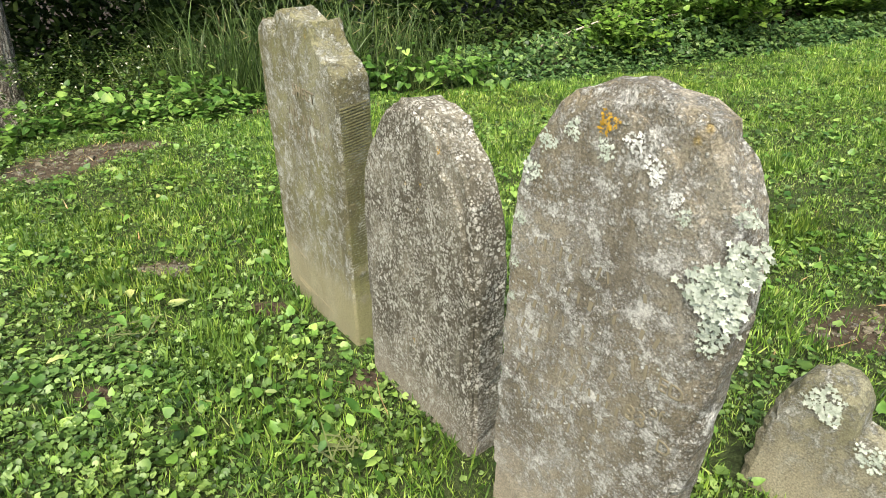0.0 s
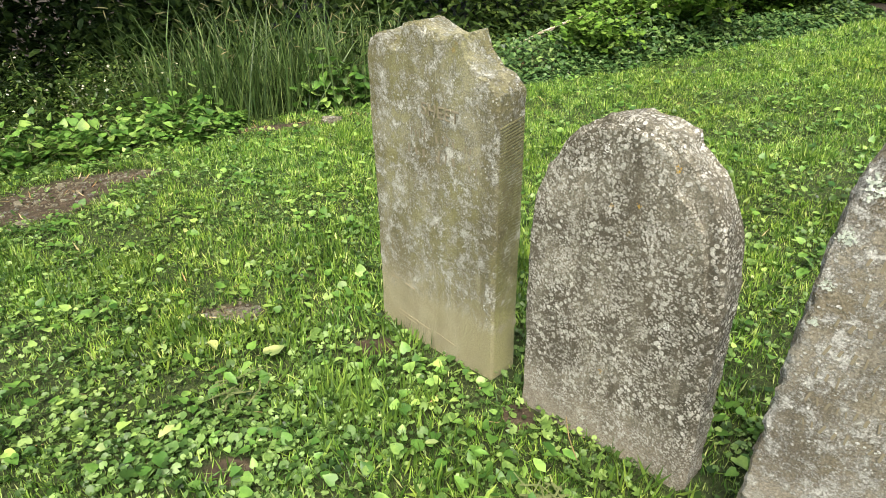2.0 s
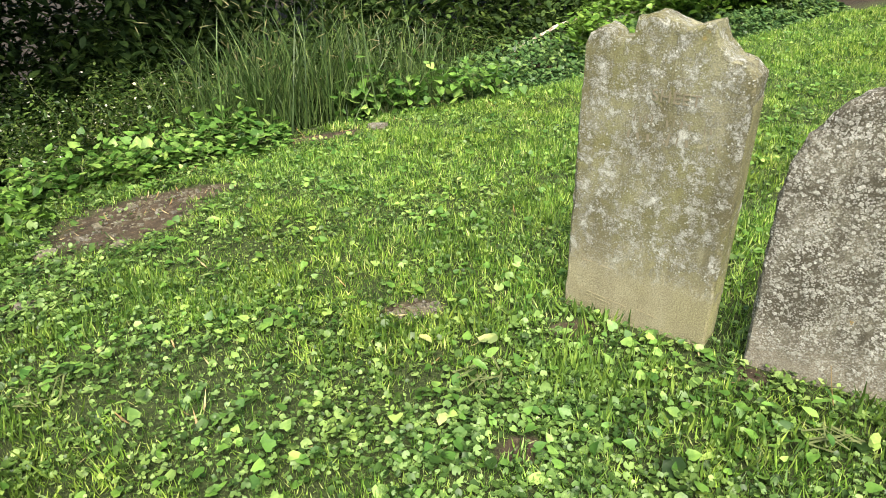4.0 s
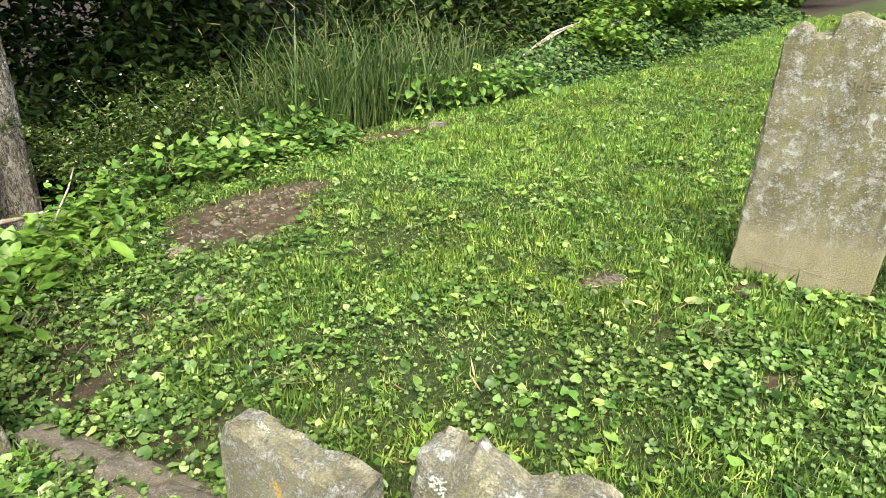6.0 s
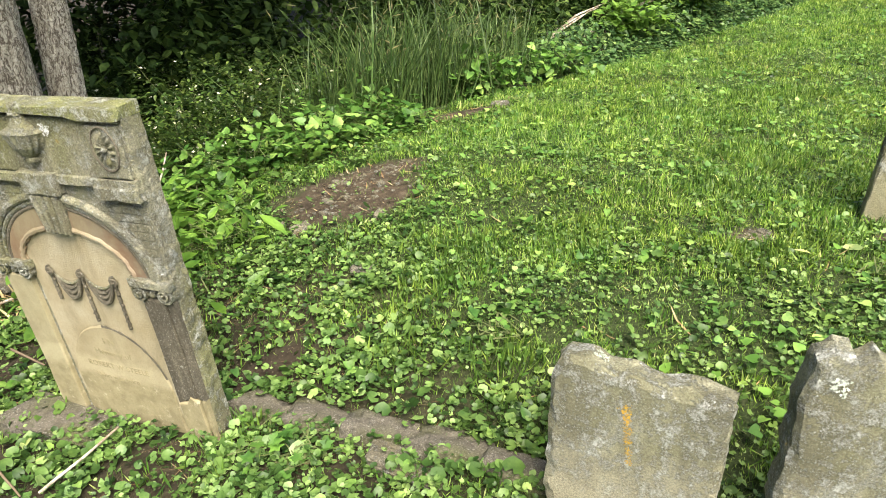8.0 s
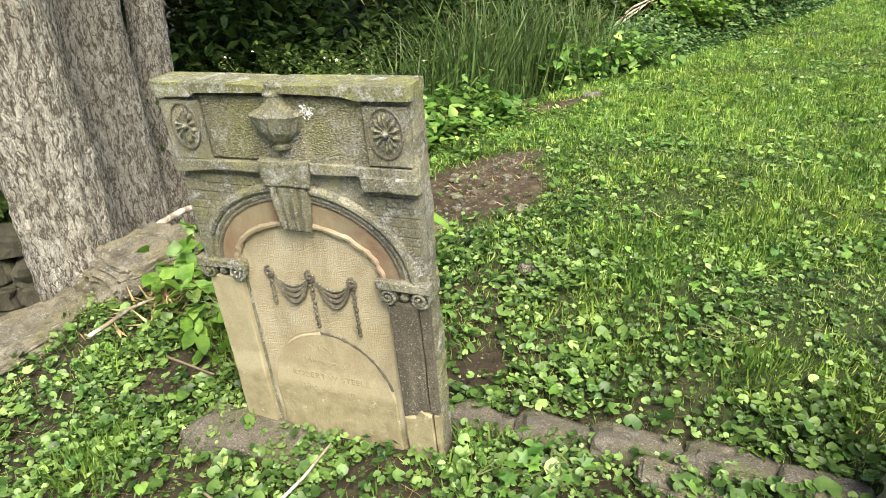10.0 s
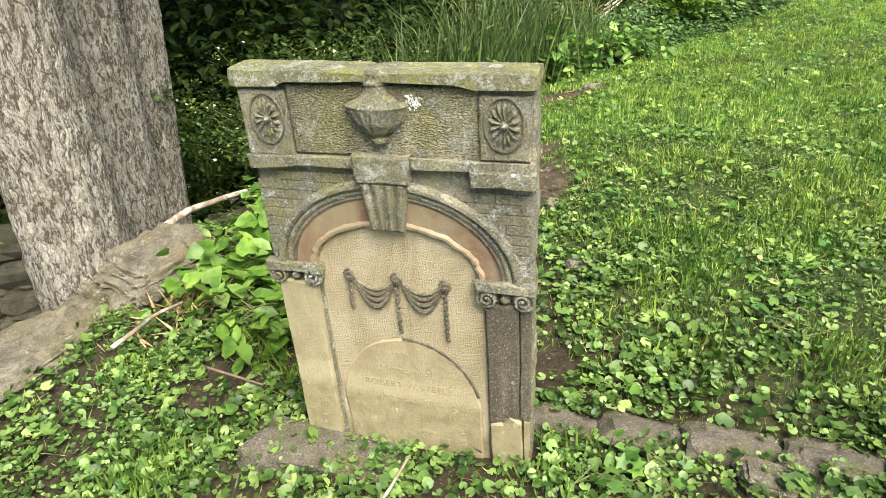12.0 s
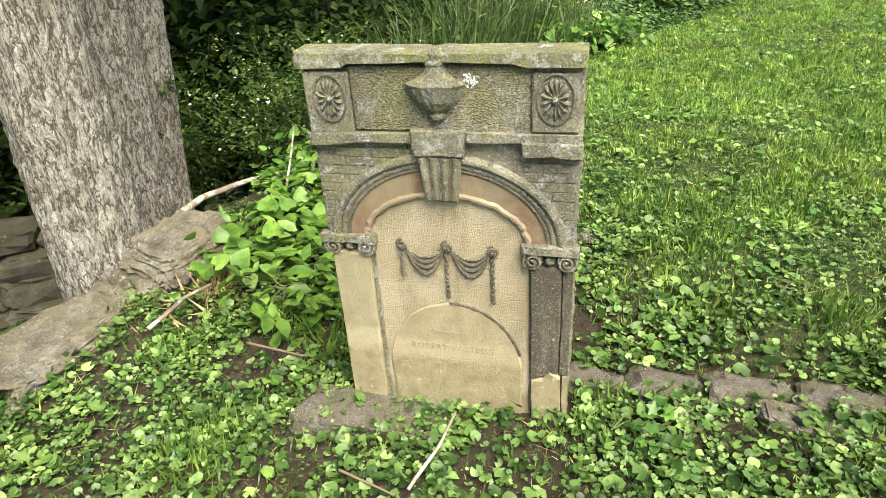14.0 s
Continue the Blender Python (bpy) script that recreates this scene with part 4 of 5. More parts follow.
# ---- rocks ----
def rock_mesh(w, d, h, seed, n=3, boxy=0.55, rough=0.3):
    bm = bmesh.new()
    bmesh.ops.create_icosphere(bm, subdivisions=n, radius=1)
    for v in bm.verts:
        p = v.co.copy()
        q = Vector([math.copysign(abs(c) ** boxy, c) for c in p])
        q *= 1 + rough * noise.noise(p * 1.3 + Vector((seed * 3.1, 0, 0))) + 0.4 * rough * noise.noise(p * 4 + Vector((0, seed, 0)))
        q *= 1 + (0.09 * noise.noise(p * 9 + Vector((seed, 5, 0))) + 0.05 * noise.noise(p * 19 + Vector((seed, 0, 7))) if n > 3 else 0)
        strata = 0.1 * noise.noise(Vector((seed, 2, p.z * 7))) + 0.05 * noise.noise(p * 9 + Vector((seed, 0, 0)))
        v.co = Vector((q.x * w / 2 * (1 + strata), q.y * d / 2 * (1 + strata), q.z * h / 2))
    return bm


def rock(x, y, z, w, d, h, turn=0, tilt=(0, 0), seed=1, name="rock", label="rough grey field stone", category="rock", group="", mat="field_stone", n=3, boxy=0.55):
    m = bpy.data.meshes.new(name)
    bm = rock_mesh(w, d, h, seed, n, boxy)
    bm.to_mesh(m)
    bm.free()
    m.materials.append(M[mat])
    ob = new(name, m)
    ob.matrix_world = pose(x, y, z, tilt[0], tilt[1], turn)
    return tagged(ob, label, category, group)


# flat rocks on the brink beside the tree
rock(-4.56, 4.06, -0.44, 0.84, 0.38, 0.27, 33, (7, -5), 3, n=5, label="large flat weathered rock on the brink beside the tree", group="edge rocks")
rock(-3.99, 4.27, -0.29, 0.52, 0.42, 0.34, 25, (6, -8), 5, n=5, label="squarish lichened rock wedged at the tree foot", group="edge rocks")
rock(-5.35, 3.75, -0.5, 0.6, 0.4, 0.26, 20, (4, 4), 6, label="flat weathered rock on the brink", group="edge rocks")
# old dry wall in the hollow
r = random.Random(5)
for row in range(4):
    x = -6.4 + 0.13 * (row % 2)
    while x < -4.05:
        w = r.uniform(0.3, 0.55)
        rock(x + w / 2, 6.0 + 0.05 * r.random() - (x + 5) * 0.12 + row * 0.05, -1.2 + row * 0.17, w * 1.05, 0.36, 0.19, r.uniform(-8, 2), (r.uniform(-5, 5), r.uniform(-5, 5)), r.uniform(0, 50),
             label="flat stone of an old dry wall", group="dry wall stones", mat="wall_stone", boxy=0.42)
        x += w
# rubble and litter slope behind the trees
for i in range(26):
    x, y = r.uniform(-4.0, -2.9), r.uniform(5.3, 7.2)
    s = r.uniform(0.08, 0.24)
    rock(x, y, float(land(x, y)) + 0.02, s, s * 0.7, s * 0.35, r.uniform(0, 180), (r.uniform(-15, 15), r.uniform(-15, 15)), i, label="flat rubble stone in the shaded hollow", group="rubble", n=2)
for i in range(9):
    x, y = r.uniform(1.0, 2.6), r.uniform(7.0, 8.6)
    s = r.uniform(0.15, 0.4)
    rock(x, y, float(land(x, y)) + 0.03, s, s * 0.7, s * 0.5, r.uniform(0, 180), (0, 0), i + 40, label="rubble stone behind the ivy", group="rubble behind ivy", n=2)
# kerb of low field stones beside the carved stone
for i, (x, y, w, tz) in enumerate(((-3.13, 2.4, 0.26, -0.15), (-2.97, 2.22, 0.3, -0.125), (-2.82, 2.03, 0.3, -0.09), (-2.68, 1.84, 0.28, -0.055), (-2.55, 1.65, 0.26, -0.04))):
    FEET.append((x - 0.02, y - 0.015, w / 2 - 0.03, -51, 0.045))
    rock(x, y, tz - 0.055, w, 0.13, 0.14, -51 + 5 * (i % 2), (0, 3), i + 70, "kerb_stone", "low brown kerb stone sunk in ivy", "kerb", "kerb stones", "kerb")
rock(-2.83, 1.86, -0.115, 0.27, 0.1, 0.08, -52, (2, 4), 81, "stone_fragment", "broken squared stone piece lying in ivy", "stone", boxy=0.3)
rock(-3.72, 2.72, -0.3, 0.62, 0.2, 0.14, -44, (3, 2), 84, "footing_stone", "grey footing slab under the carved stone", "stone", mat="kerb", boxy=0.35)
# loose stones on bare soil and lawn
for i, (x, y, s, lab) in enumerate(((-2.66, 3.7, 0.11, "pale flat stone on bare soil"), (-2.26, 3.55, 0.09, "pale stone chip on bare soil"), (-2.72, 3.87, 0.06, "pale stone chip on bare soil"), (-2.44, 3.92, 0.07, "pale stone chip on bare soil"),
                                (-2.54, 3.03, 0.14, "grey stone sunk in the lawn"), (-0.63, 5.06, 0.16, "pale limestone lump by the tall grass"), (1.85, 1.8, 0.12, "pale flat stone on bare soil"), (-2.1, 3.95, 0.06, "pale stone chip on bare soil"), (-2.35, 4.12, 0.05, "pale stone chip on bare soil"))):
    rock(x, y, float(land(x, y)) + 0.012, s, s * 0.65, s * 0.34, 40 * i, (6, -5), i + 90, "stone", lab, "stone", "loose stones", n=2)


# ---- trees ----
def limb_mesh(path, radii, seg=28, seed=0.0, ridge=0.06, flare=0.0, plates=False):
    rings = []
    for i, p in enumerate(path):
        p = Vector(p)
        d = (Vector(path[min(i + 1, len(path) - 1)]) - Vector(path[max(i - 1, 0)])).normalized()
        side = d.cross(Vector((0.1, 1, 0.05))).normalized()
        up = side.cross(d)
        ring = []
        for q in range(seg):
            a = 6.2832 * q / seg
            u = side * math.cos(a) + up * math.sin(a)
            f = noise.noise(Vector((math.cos(a) * 5.5 + seed, math.sin(a) * 5.5, p.z * 2.2))) * ridge + noise.noise(Vector((math.cos(a) * 13 + seed, math.sin(a) * 13, p.z * 7))) * ridge * 0.7
            if plates:
                q3 = Vector((math.cos(a) * 10 + seed, math.sin(a) * 10, p.z * 9))
                f += 0.055 * (0.5 - abs(noise.noise(q3 + Vector((0, 0, noise.noise(q3 * 0.7)))))) + 0.03 * noise.noise(q3 * 2.6)
            toe = flare * max(0, 1 - i / (len(path) * 0.22)) ** 2 * (1 + 0.7 * math.cos(a * 4 + seed))
            ring.append(p + u * radii[i] * (1 + f + toe))
        rings.append(ring)
    bm = ring_solid(rings)
    for f in bm.faces:
        f.smooth = True
    return bm


def tree(base, lean, radius, height, seed, label, crown_n=2600, back=0.35, near=False):
    t = thing("tree", Matrix.Translation(base), label, "tree", "trees on the brink")
    r = random.Random(seed)
    n = 170 if near else 60
    path, rad = [], []
    for i in range(n + 1):
        h = height * (i / n) ** 1.5
        path.append((lean[0] * h + 0.02 * math.sin(h * 0.9 + seed), lean[1] * h + 0.02 * math.sin(h * 1.3), h - 0.25))
        rad.append(radius * (1 - 0.62 * h / height))
    part("trunk", limb_mesh(path, rad, 132 if near else 40, seed, 0.09, 0.035, near), M["bark"], t, "furrowed grey bark")
    tips = []
    for b in range(8):
        h0 = height * ((0.54 if near else 0.36) + (0.42 if near else 0.54) * b / 8)
        s = Vector((lean[0] * h0, lean[1] * h0, h0 - 0.25))
        a = b * 2.4 + seed
        out = Vector((math.cos(a), back + math.sin(a), 0.55)) * r.uniform(1.6, 2.6)
        pts = [s + out * q + Vector((0, 0, 0.25 * q * q)) for q in (0, 0.25, 0.5, 0.75, 1)]
        part("limb", limb_mesh(pts, [radius * 0.35 * (1 - 0.8 * q / 4) for q in range(5)], 10, seed + b), M["bark"], t)
        tips += [pts[2], pts[3], pts[4]]
    tips.append(Vector((lean[0] * height, lean[1] * height, height)))
    P = []
    for i in range(crown_n):
        c = r.choice(tips)
        P.append(c + Vector((r.gauss(0, 0.6), r.gauss(0, 0.6), r.gauss(0, 0.4))))
    P = np.array([tuple(p) for p in P])
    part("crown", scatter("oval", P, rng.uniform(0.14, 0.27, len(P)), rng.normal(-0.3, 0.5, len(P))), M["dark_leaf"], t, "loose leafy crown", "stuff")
    return t


tree((-4.285, 4.6, -0.38), (-0.05, -0.01), 0.225, 9.0, 3, "leaning old tree with pale grey furrowed bark", 7500, 0.35, True)
tree((-4.03, 5.34, float(land(-4.03, 5.34))), (-0.0, 0.0), 0.215, 8.5, 8, "grey-barked tree standing close behind another trunk", 6500, 0.35, True)
tree((-3.77, 5.66, float(land(-3.77, 5.66))), (0.02, 0.02), 0.13, 8.0, 12, "slender grey-barked tree in the hollow", 4500, 0.35, True)
# unseen trees added at the back; their crowns shade the undergrowth
for i, (x, y, rr) in enumerate(((-7.0, 7.2, 0.2), (-2.9, 9.9, 0.16), (-0.4, 10.3, 0.15), (2.4, 9.4, 0.2), (5.2, 10.2, 0.22))):
    tree((x, y, float(land(x, y))), (0.02, 0.02), rr, 7.0, 20 + i * 3, "unseen tree added behind the undergrowth to shade it", 7000)


# ---- fallen wood ----
def branch(points, r0, r1, name, label, mat, category="branch", seed=1, group=""):
    n = 14
    P = [Vector(p) for p in points]
    path = []
    for i in range(n + 1):
        t = i / n * (len(P) - 1)
        j = min(int(t), len(P) - 2)
        p = P[j].lerp(P[j + 1], t - j)
        path.append(p + Vector((noise.noise(p * 9 + Vector((seed, 0, 0))), noise.noise(p * 9 + Vector((0, seed, 0))), 0)) * r0 * 0.8)
    me = bpy.data.meshes.new(name)
    bm = limb_mesh(path, [r0 + (r1 - r0) * i / n for i in range(n + 1)], 8, seed, 0.12)
    bm.to_mesh(me)
    bm.free()
    me.materials.append(M[mat])
    return tagged(new(name, me), label, category, group)


branch(((-4.05, 4.5, -0.2), (-3.8, 4.75, -0.16), (-3.45, 4.95, -0.18), (-3.1, 5.15, -0.24)), 0.024, 0.012, "fallen_branch", "fallen branch with peeling bleached bark by the tree", "dead_wood")
branch(((-4.08, 4.4, -0.28), (-3.95, 4.52, -0.2), (-3.75, 4.66, -0.22)), 0.022, 0.01, "root", "dark knotted root at the tree foot", "twig", "root", 4)
branch(((-3.35, 4.55, -0.12), (-3.25, 4.68, 0.05), (-3.2, 4.74, 0.16)), 0.007, 0.004, "dry_stalk", "dry pale stalk leaning over the weeds", "dead_wood", "stalk", 6)
branch(((-4.28, 3.72, -0.26), (-4.12, 3.83, -0.23), (-3.98, 3.88, -0.22)), 0.01, 0.006, "stick", "bleached stick lying in ground ivy", "dead_wood", "stick", 7, "sticks")
branch(((-3.85, 2.42, -0.25), (-3.72, 2.47, -0.2), (-3.6, 2.54, -0.17)), 0.006, 0.004, "stick", "pale dry stem in ground ivy", "dead_wood", "stick", 8, "sticks")
branch(((-4.0, 3.35, -0.22), (-3.86, 3.12, -0.2)), 0.006, 0.004, "stick", "thin dark twig on soil", "twig", "stick", 9, "sticks")
branch(((-3.98, 2.6, -0.25), (-3.9, 2.42, -0.24)), 0.005, 0.003, "stick", "thin dark twig on soil", "twig", "stick", 10, "sticks")
branch(((0.12, 1.33, 0.12), (0.08, 1.33, 0.24), (0.07, 1.34, 0.3)), 0.002, 0.001, "grass_stalk", "single brown stalk beside a gravestone", "straw", "stalk", 11)
for i in range(7):
    x0, y0 = 1.0 + 0.25 * i, 7.2 + 0.2 * (i % 3)
    z0 = float(land(x0, y0))
    branch(((x0, y0, z0), (x0 + 0.3, y0 - 0.2, z0 + 0.3), (x0 + 0.8, y0 - 0.1 * i, z0 + 0.45)), 0.02, 0.006, "brush_stick", "grey dead brush stick behind the ivy", "dead_wood", "stick", 30 + i, "brush pile")


# ---- undergrowth ----
def stems_mesh(stalks, r0):
    bm = bmesh.new()
    for pts in stalks:
        rows = []
        for i, p in enumerate(pts):
            rr = r0 * (1 - 0.7 * i / (len(pts) - 1))
            rows.append([bm.verts.new(Vector(p) + Vector((rr * math.cos(a), rr * math.sin(a), 0))) for a in (0, 2.09, 4.19)])
        for a, b in zip(rows, rows[1:]):
            for j in range(3):
                bm.faces.new((a[j], a[(j + 1) % 3], b[(j + 1) % 3], b[j]))
    return bm


def shrub(x, y, spread, height, stalks, leaves, size, leaf, mat, label, seed, name="shrub", blossoms=0, category="shrub", droop=0.25, low=0.0, pitch=0.1, group=""):
    """Arching stems from one root, set with many small leaves."""
    z = float(land(x, y))
    t = thing(name, Matrix.Translation((x, y, z)), label, category, group)
    r = random.Random(seed)
    S = []
    for i in range(stalks):
        a, out = r.uniform(0, 6.283), r.uniform(0.15, 1.0) * spread
        h = height * r.uniform(0.45, 1.0)
        S.append([(0.12 * spread * math.cos(a) + out * math.cos(a) * q ** 1.3 + 0.04 * r.gauss(0, 1), 0.12 * spread * math.sin(a) + out * math.sin(a) * q ** 1.3 + 0.04 * r.gauss(0, 1), h * (q - droop * q ** 3) - 0.03 * (q == 0)) for q in (0, 0.2, 0.4, 0.6, 0.8, 1)])
    part("stem", stems_mesh(S, 0.006), M["stem"], t, kind="stuff")
    P = []
    for i in range(leaves):
        s = r.choice(S)
        q = r.uniform(low, 4.99)
        j = int(q)
        p = Vector(s[j]).lerp(Vector(s[j + 1]), q - j)
        P.append(tuple(p + Vector((r.gauss(0, 1), r.gauss(0, 1), r.gauss(0, 0.7))) * size * 1.3))
    P = np.array(P)
    # none sinks into the ground under it
    P[:, 2] = np.maximum(P[:, 2], land(P[:, 0] + x, P[:, 1] + y) - z + 0.01)
    part("foliage", scatter(leaf, P, rng.uniform(0.6, 1.35, len(P)) * size, rng.normal(pitch, 0.45, len(P))), M[mat], t, kind="stuff")
    if blossoms:
        B = P[rng.choice(len(P), blossoms)] + rng.normal(0, 0.02, (blossoms, 3))
        part("blossom", scatter("star", B, rng.uniform(0.018, 0.032, blossoms), rng.normal(0.4, 0.6, blossoms)), M["petal"], t, "tiny white blossoms", "stuff")
    return t


shrub(-2.75, 5.6, 1.0, 1.5, 60, 13000, 0.038, "oval", "shrub_leaf", "dark leafy shrub dotted with tiny white blossoms", 1, blossoms=520)
shrub(-2.0, 6.1, 0.9, 1.5, 40, 8000, 0.04, "oval", "shrub_leaf", "dark shrub in the shade of the thicket", 2, blossoms=150)
shrub(-3.3, 6.9, 0.9, 1.8, 36, 6000, 0.045, "oval", "shrub_leaf", "dark shrub behind the trees", 3, blossoms=120)
shrub(-5.4, 6.9, 0.6, 0.9, 16, 1200, 0.07, "star", "dark_leaf", "dark lobed-leaf weed in the hollow", 4)
shrub(-5.6, 6.6, 0.9, 1.5, 24, 2600, 0.05, "oval", "dark_leaf", "dark shrub above the old wall", 5)
shrub(-0.7, 6.6, 1.0, 1.3, 40, 7000, 0.045, "oval", "dark_leaf", "dark shrub behind the tall grass", 6)
shrub(0.4, 7.2, 0.9, 1.0, 22, 2200, 0.045, "oval", "dark_leaf", "dark shrub behind the ivy", 7)
shrub(3.0, 7.0, 0.9, 1.1, 34, 3600, 0.07, "heart", "bush", "bright green broad-leaved bush at the lawn edge", 8)
shrub(1.9, 6.55, 0.5, 0.75, 24, 1300, 0.065, "heart", "bush", "bright green weed clump over the ivy", 9)
shrub(4.4, 7.4, 1.0, 1.2, 34, 3200, 0.07, "heart", "bush", "bright green bush at the lawn edge", 10)
shrub(5.9, 7.9, 1.0, 1.2, 30, 2600, 0.07, "heart", "bush", "bright green bush at the lawn edge", 14)
for i in range(9):
    x = -6.5 + 1.6 * i
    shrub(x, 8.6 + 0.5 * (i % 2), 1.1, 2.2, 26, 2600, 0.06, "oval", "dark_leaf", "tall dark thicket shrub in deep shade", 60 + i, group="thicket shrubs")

# heart-leaved vines along the brink
for i in range(13):
    x = -3.2 + 0.14 * i
    y = float(edge_y(x)) - 0.22 + 0.14 * (i % 3)
    shrub(x, y, 0.22, 0.22 + 0.06 * (i % 4), 10, 110, 0.062, "heart", "heart", "heart-leaved green vine along the lawn edge", 100 + i, "vine", category="vine", pitch=0.25, group="edge vines")
for i, (x, y, s) in enumerate(((-0.55, 5.45, 0.6), (-0.75, 5.5, 0.5), (0.25, 5.6, 0.42), (-0.2, 5.55, 0.5), (0.55, 5.75, 0.4), (-1.75, 5.2, 0.45))):
    shrub(x, y, 0.2, s, 9, 120, 0.075, "heart", "heart", "tall heart-leaved weed among the grasses", 130 + i, "weed", category="weed", pitch=-0.3, group="heart-leaved weeds")
# broad weeds between the carved stone and the tree
for i, (x, y, s) in enumerate(((-3.75, 3.85, 0.3), (-3.55, 3.7, 0.26), (-3.62, 4.1, 0.25), (-3.42, 3.95, 0.24), (-3.3, 3.7, 0.22), (-3.5, 3.4, 0.2), (-3.2, 4.15, 0.22), (-3.05, 3.85, 0.2), (-3.7, 3.5, 0.22), (-3.4, 4.3, 0.26), (-3.15, 4.4, 0.24), (-2.95, 4.2, 0.16))):
    shrub(x, y, 0.18, s, 12, 90, 0.08, "heart" if i % 3 == 0 else "oval", "bush", "leafy light green weed beside the carved stone", 150 + i, "weed", category="weed", pitch=0.25, low=1.0, group="leafy weeds")
shrub(-3.3, 3.35, 0.16, 0.22, 6, 12, 0.15, "oval", "bush", "broad-leaved dock plant behind the carved stone", 190, "dock_plant", category="weed", low=2.5)
# single sprouts
for i, (x, y) in enumerate(((-3.2, 2.2), (-2.3, 2.25), (-3.08, 2.1), (0.0, 1.2), (-0.85, 1.75))):
    shrub(x, y, 0.07, 0.1, 5, 16, 0.05, "star" if i in (0, 2) else "oval", "heart", "small light green sprout", 170 + i, "sprout", category="weed", group="sprouts", low=2)


def tall_grass(x, y, spread, n, label, seed, height=1.15):
    t = thing("tall_grass", Matrix.Translation((x, y, float(land(x, y)))), label, "grass", "tall grass clumps")
    r = np.random.default_rng(seed)
    P = np.stack([r.normal(0, spread, n), r.normal(0, spread * 0.45, n), np.zeros(n)], 1)
    P[:, 2] = land(P[:, 0] + x, P[:, 1] + y) - land(x, y)
    size = r.uniform(0.45, 1.0, n) * height
    pit, yaw = r.normal(1.36, 0.17, n), r.uniform(0, 6.283, n)
    part("blade", scatter("reed", P, size, pit, yaw, roll=r.normal(0, 0.8, n)), M["tall"], t, kind="stuff")
    k = n // 6
    culm = np.clip(pit[:k], 1.25, 1.6)
    part("culm", stems_mesh([[tuple(P[i]), tuple(P[i] + np.array([-np.sin(yaw[i]) * np.cos(culm[i]), np.cos(yaw[i]) * np.cos(culm[i]), np.sin(culm[i])]) * size[i] * 0.98)] for i in range(k)], 0.0025), M["tall"], t, kind="stuff")
    pit = np.concatenate([culm, pit[k:]])
    tip = P[:k] + np.stack([-np.sin(yaw[:k]) * np.cos(pit[:k]), np.cos(yaw[:k]) * np.cos(pit[:k]), np.sin(pit[:k])], 1) * size[:k, None] * 0.96
    part("seed_head", scatter("ear", tip, r.uniform(0.07, 0.12, k), r.uniform(0.1, 1.0, k), yaw[:k]), M["seed"], t, "pale seed heads", "stuff")
    return t


tall_grass(-1.55, 5.45, 0.32, 300, "clump of tall seeding grass at the lawn edge", 1)
tall_grass(-1.05, 5.6, 0.34, 280, "clump of tall seeding grass at the lawn edge", 2)
tall_grass(-0.5, 5.8, 0.25, 300, "clump of tall green grass at the lawn edge", 3, 0.95)
tall_grass(-0.05, 6.0, 0.25, 220, "clump of tall green grass at the lawn edge", 4, 0.8)
tall_grass(-2.0, 5.75, 0.2, 160, "thin clump of tall grass before the shrub", 5, 1.0)

# ivy bank
n = 9000
x = rng.uniform(0.1, 5.2, n)
y = edge_y(x) + rng.gamma(1.6, 0.28, n) - 0.05
hump = np.clip((y - edge_y(x)) / 0.5, 0, 1) * (0.1 + 0.28 * patchy(x, y, 1.5, 1))
z = land(x, y) + hump * rng.uniform(0.2, 1, n) + 0.02
ivy = new("ivy_bank", scatter("heart", np.stack([x, y, z], 1), rng.uniform(0.03, 0.065, n), rng.normal(-0.25, 0.4, n), rng.normal(3.14, 1.0, n)))
ivy.data.materials.append(M["ivy"])
tagged(ivy, "bank of dark green ivy along the lawn edge", "ivy", kind="stuff")

# dense undergrowth filling the shade behind the lawn edge
n = 62000
x = rng.uniform(-13, 9, n)
back = rng.gamma(2.0, 1.1, n)
y = edge_y(x) + 0.5 + back + np.clip(x - 0.5, 0, 1) * 0.5
tall_at = np.clip(back * 1.0, 0.1, 3.0) * (0.4 + 0.8 * patchy(x, y, 0.9, 6)) * np.where(back > 1.7, 1, np.interp(x, [-3.1, -2.7], [0.05, 1]))
z = land(x, y) + tall_at * np.sqrt(rng.random(n))
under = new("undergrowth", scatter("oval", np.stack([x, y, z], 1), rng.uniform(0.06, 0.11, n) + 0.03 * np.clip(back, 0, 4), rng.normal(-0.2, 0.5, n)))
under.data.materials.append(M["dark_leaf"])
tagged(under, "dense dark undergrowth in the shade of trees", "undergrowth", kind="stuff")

# leafy thicket beyond the hollow
n = 26000
x = rng.uniform(-12, -1.5, n)
back = rng.uniform(2.2, 6.5, n)
y = edge_y(x) + back
z = land(x, y) + np.clip(back - 1.6, 0.3, 3.0) * (0.5 + 0.7 * patchy(x, y, 1.3, 9)) * np.sqrt(rng.random(n))
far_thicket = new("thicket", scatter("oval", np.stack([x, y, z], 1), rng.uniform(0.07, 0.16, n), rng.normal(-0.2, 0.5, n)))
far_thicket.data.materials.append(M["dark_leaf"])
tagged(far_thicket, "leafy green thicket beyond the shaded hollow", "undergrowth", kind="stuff")

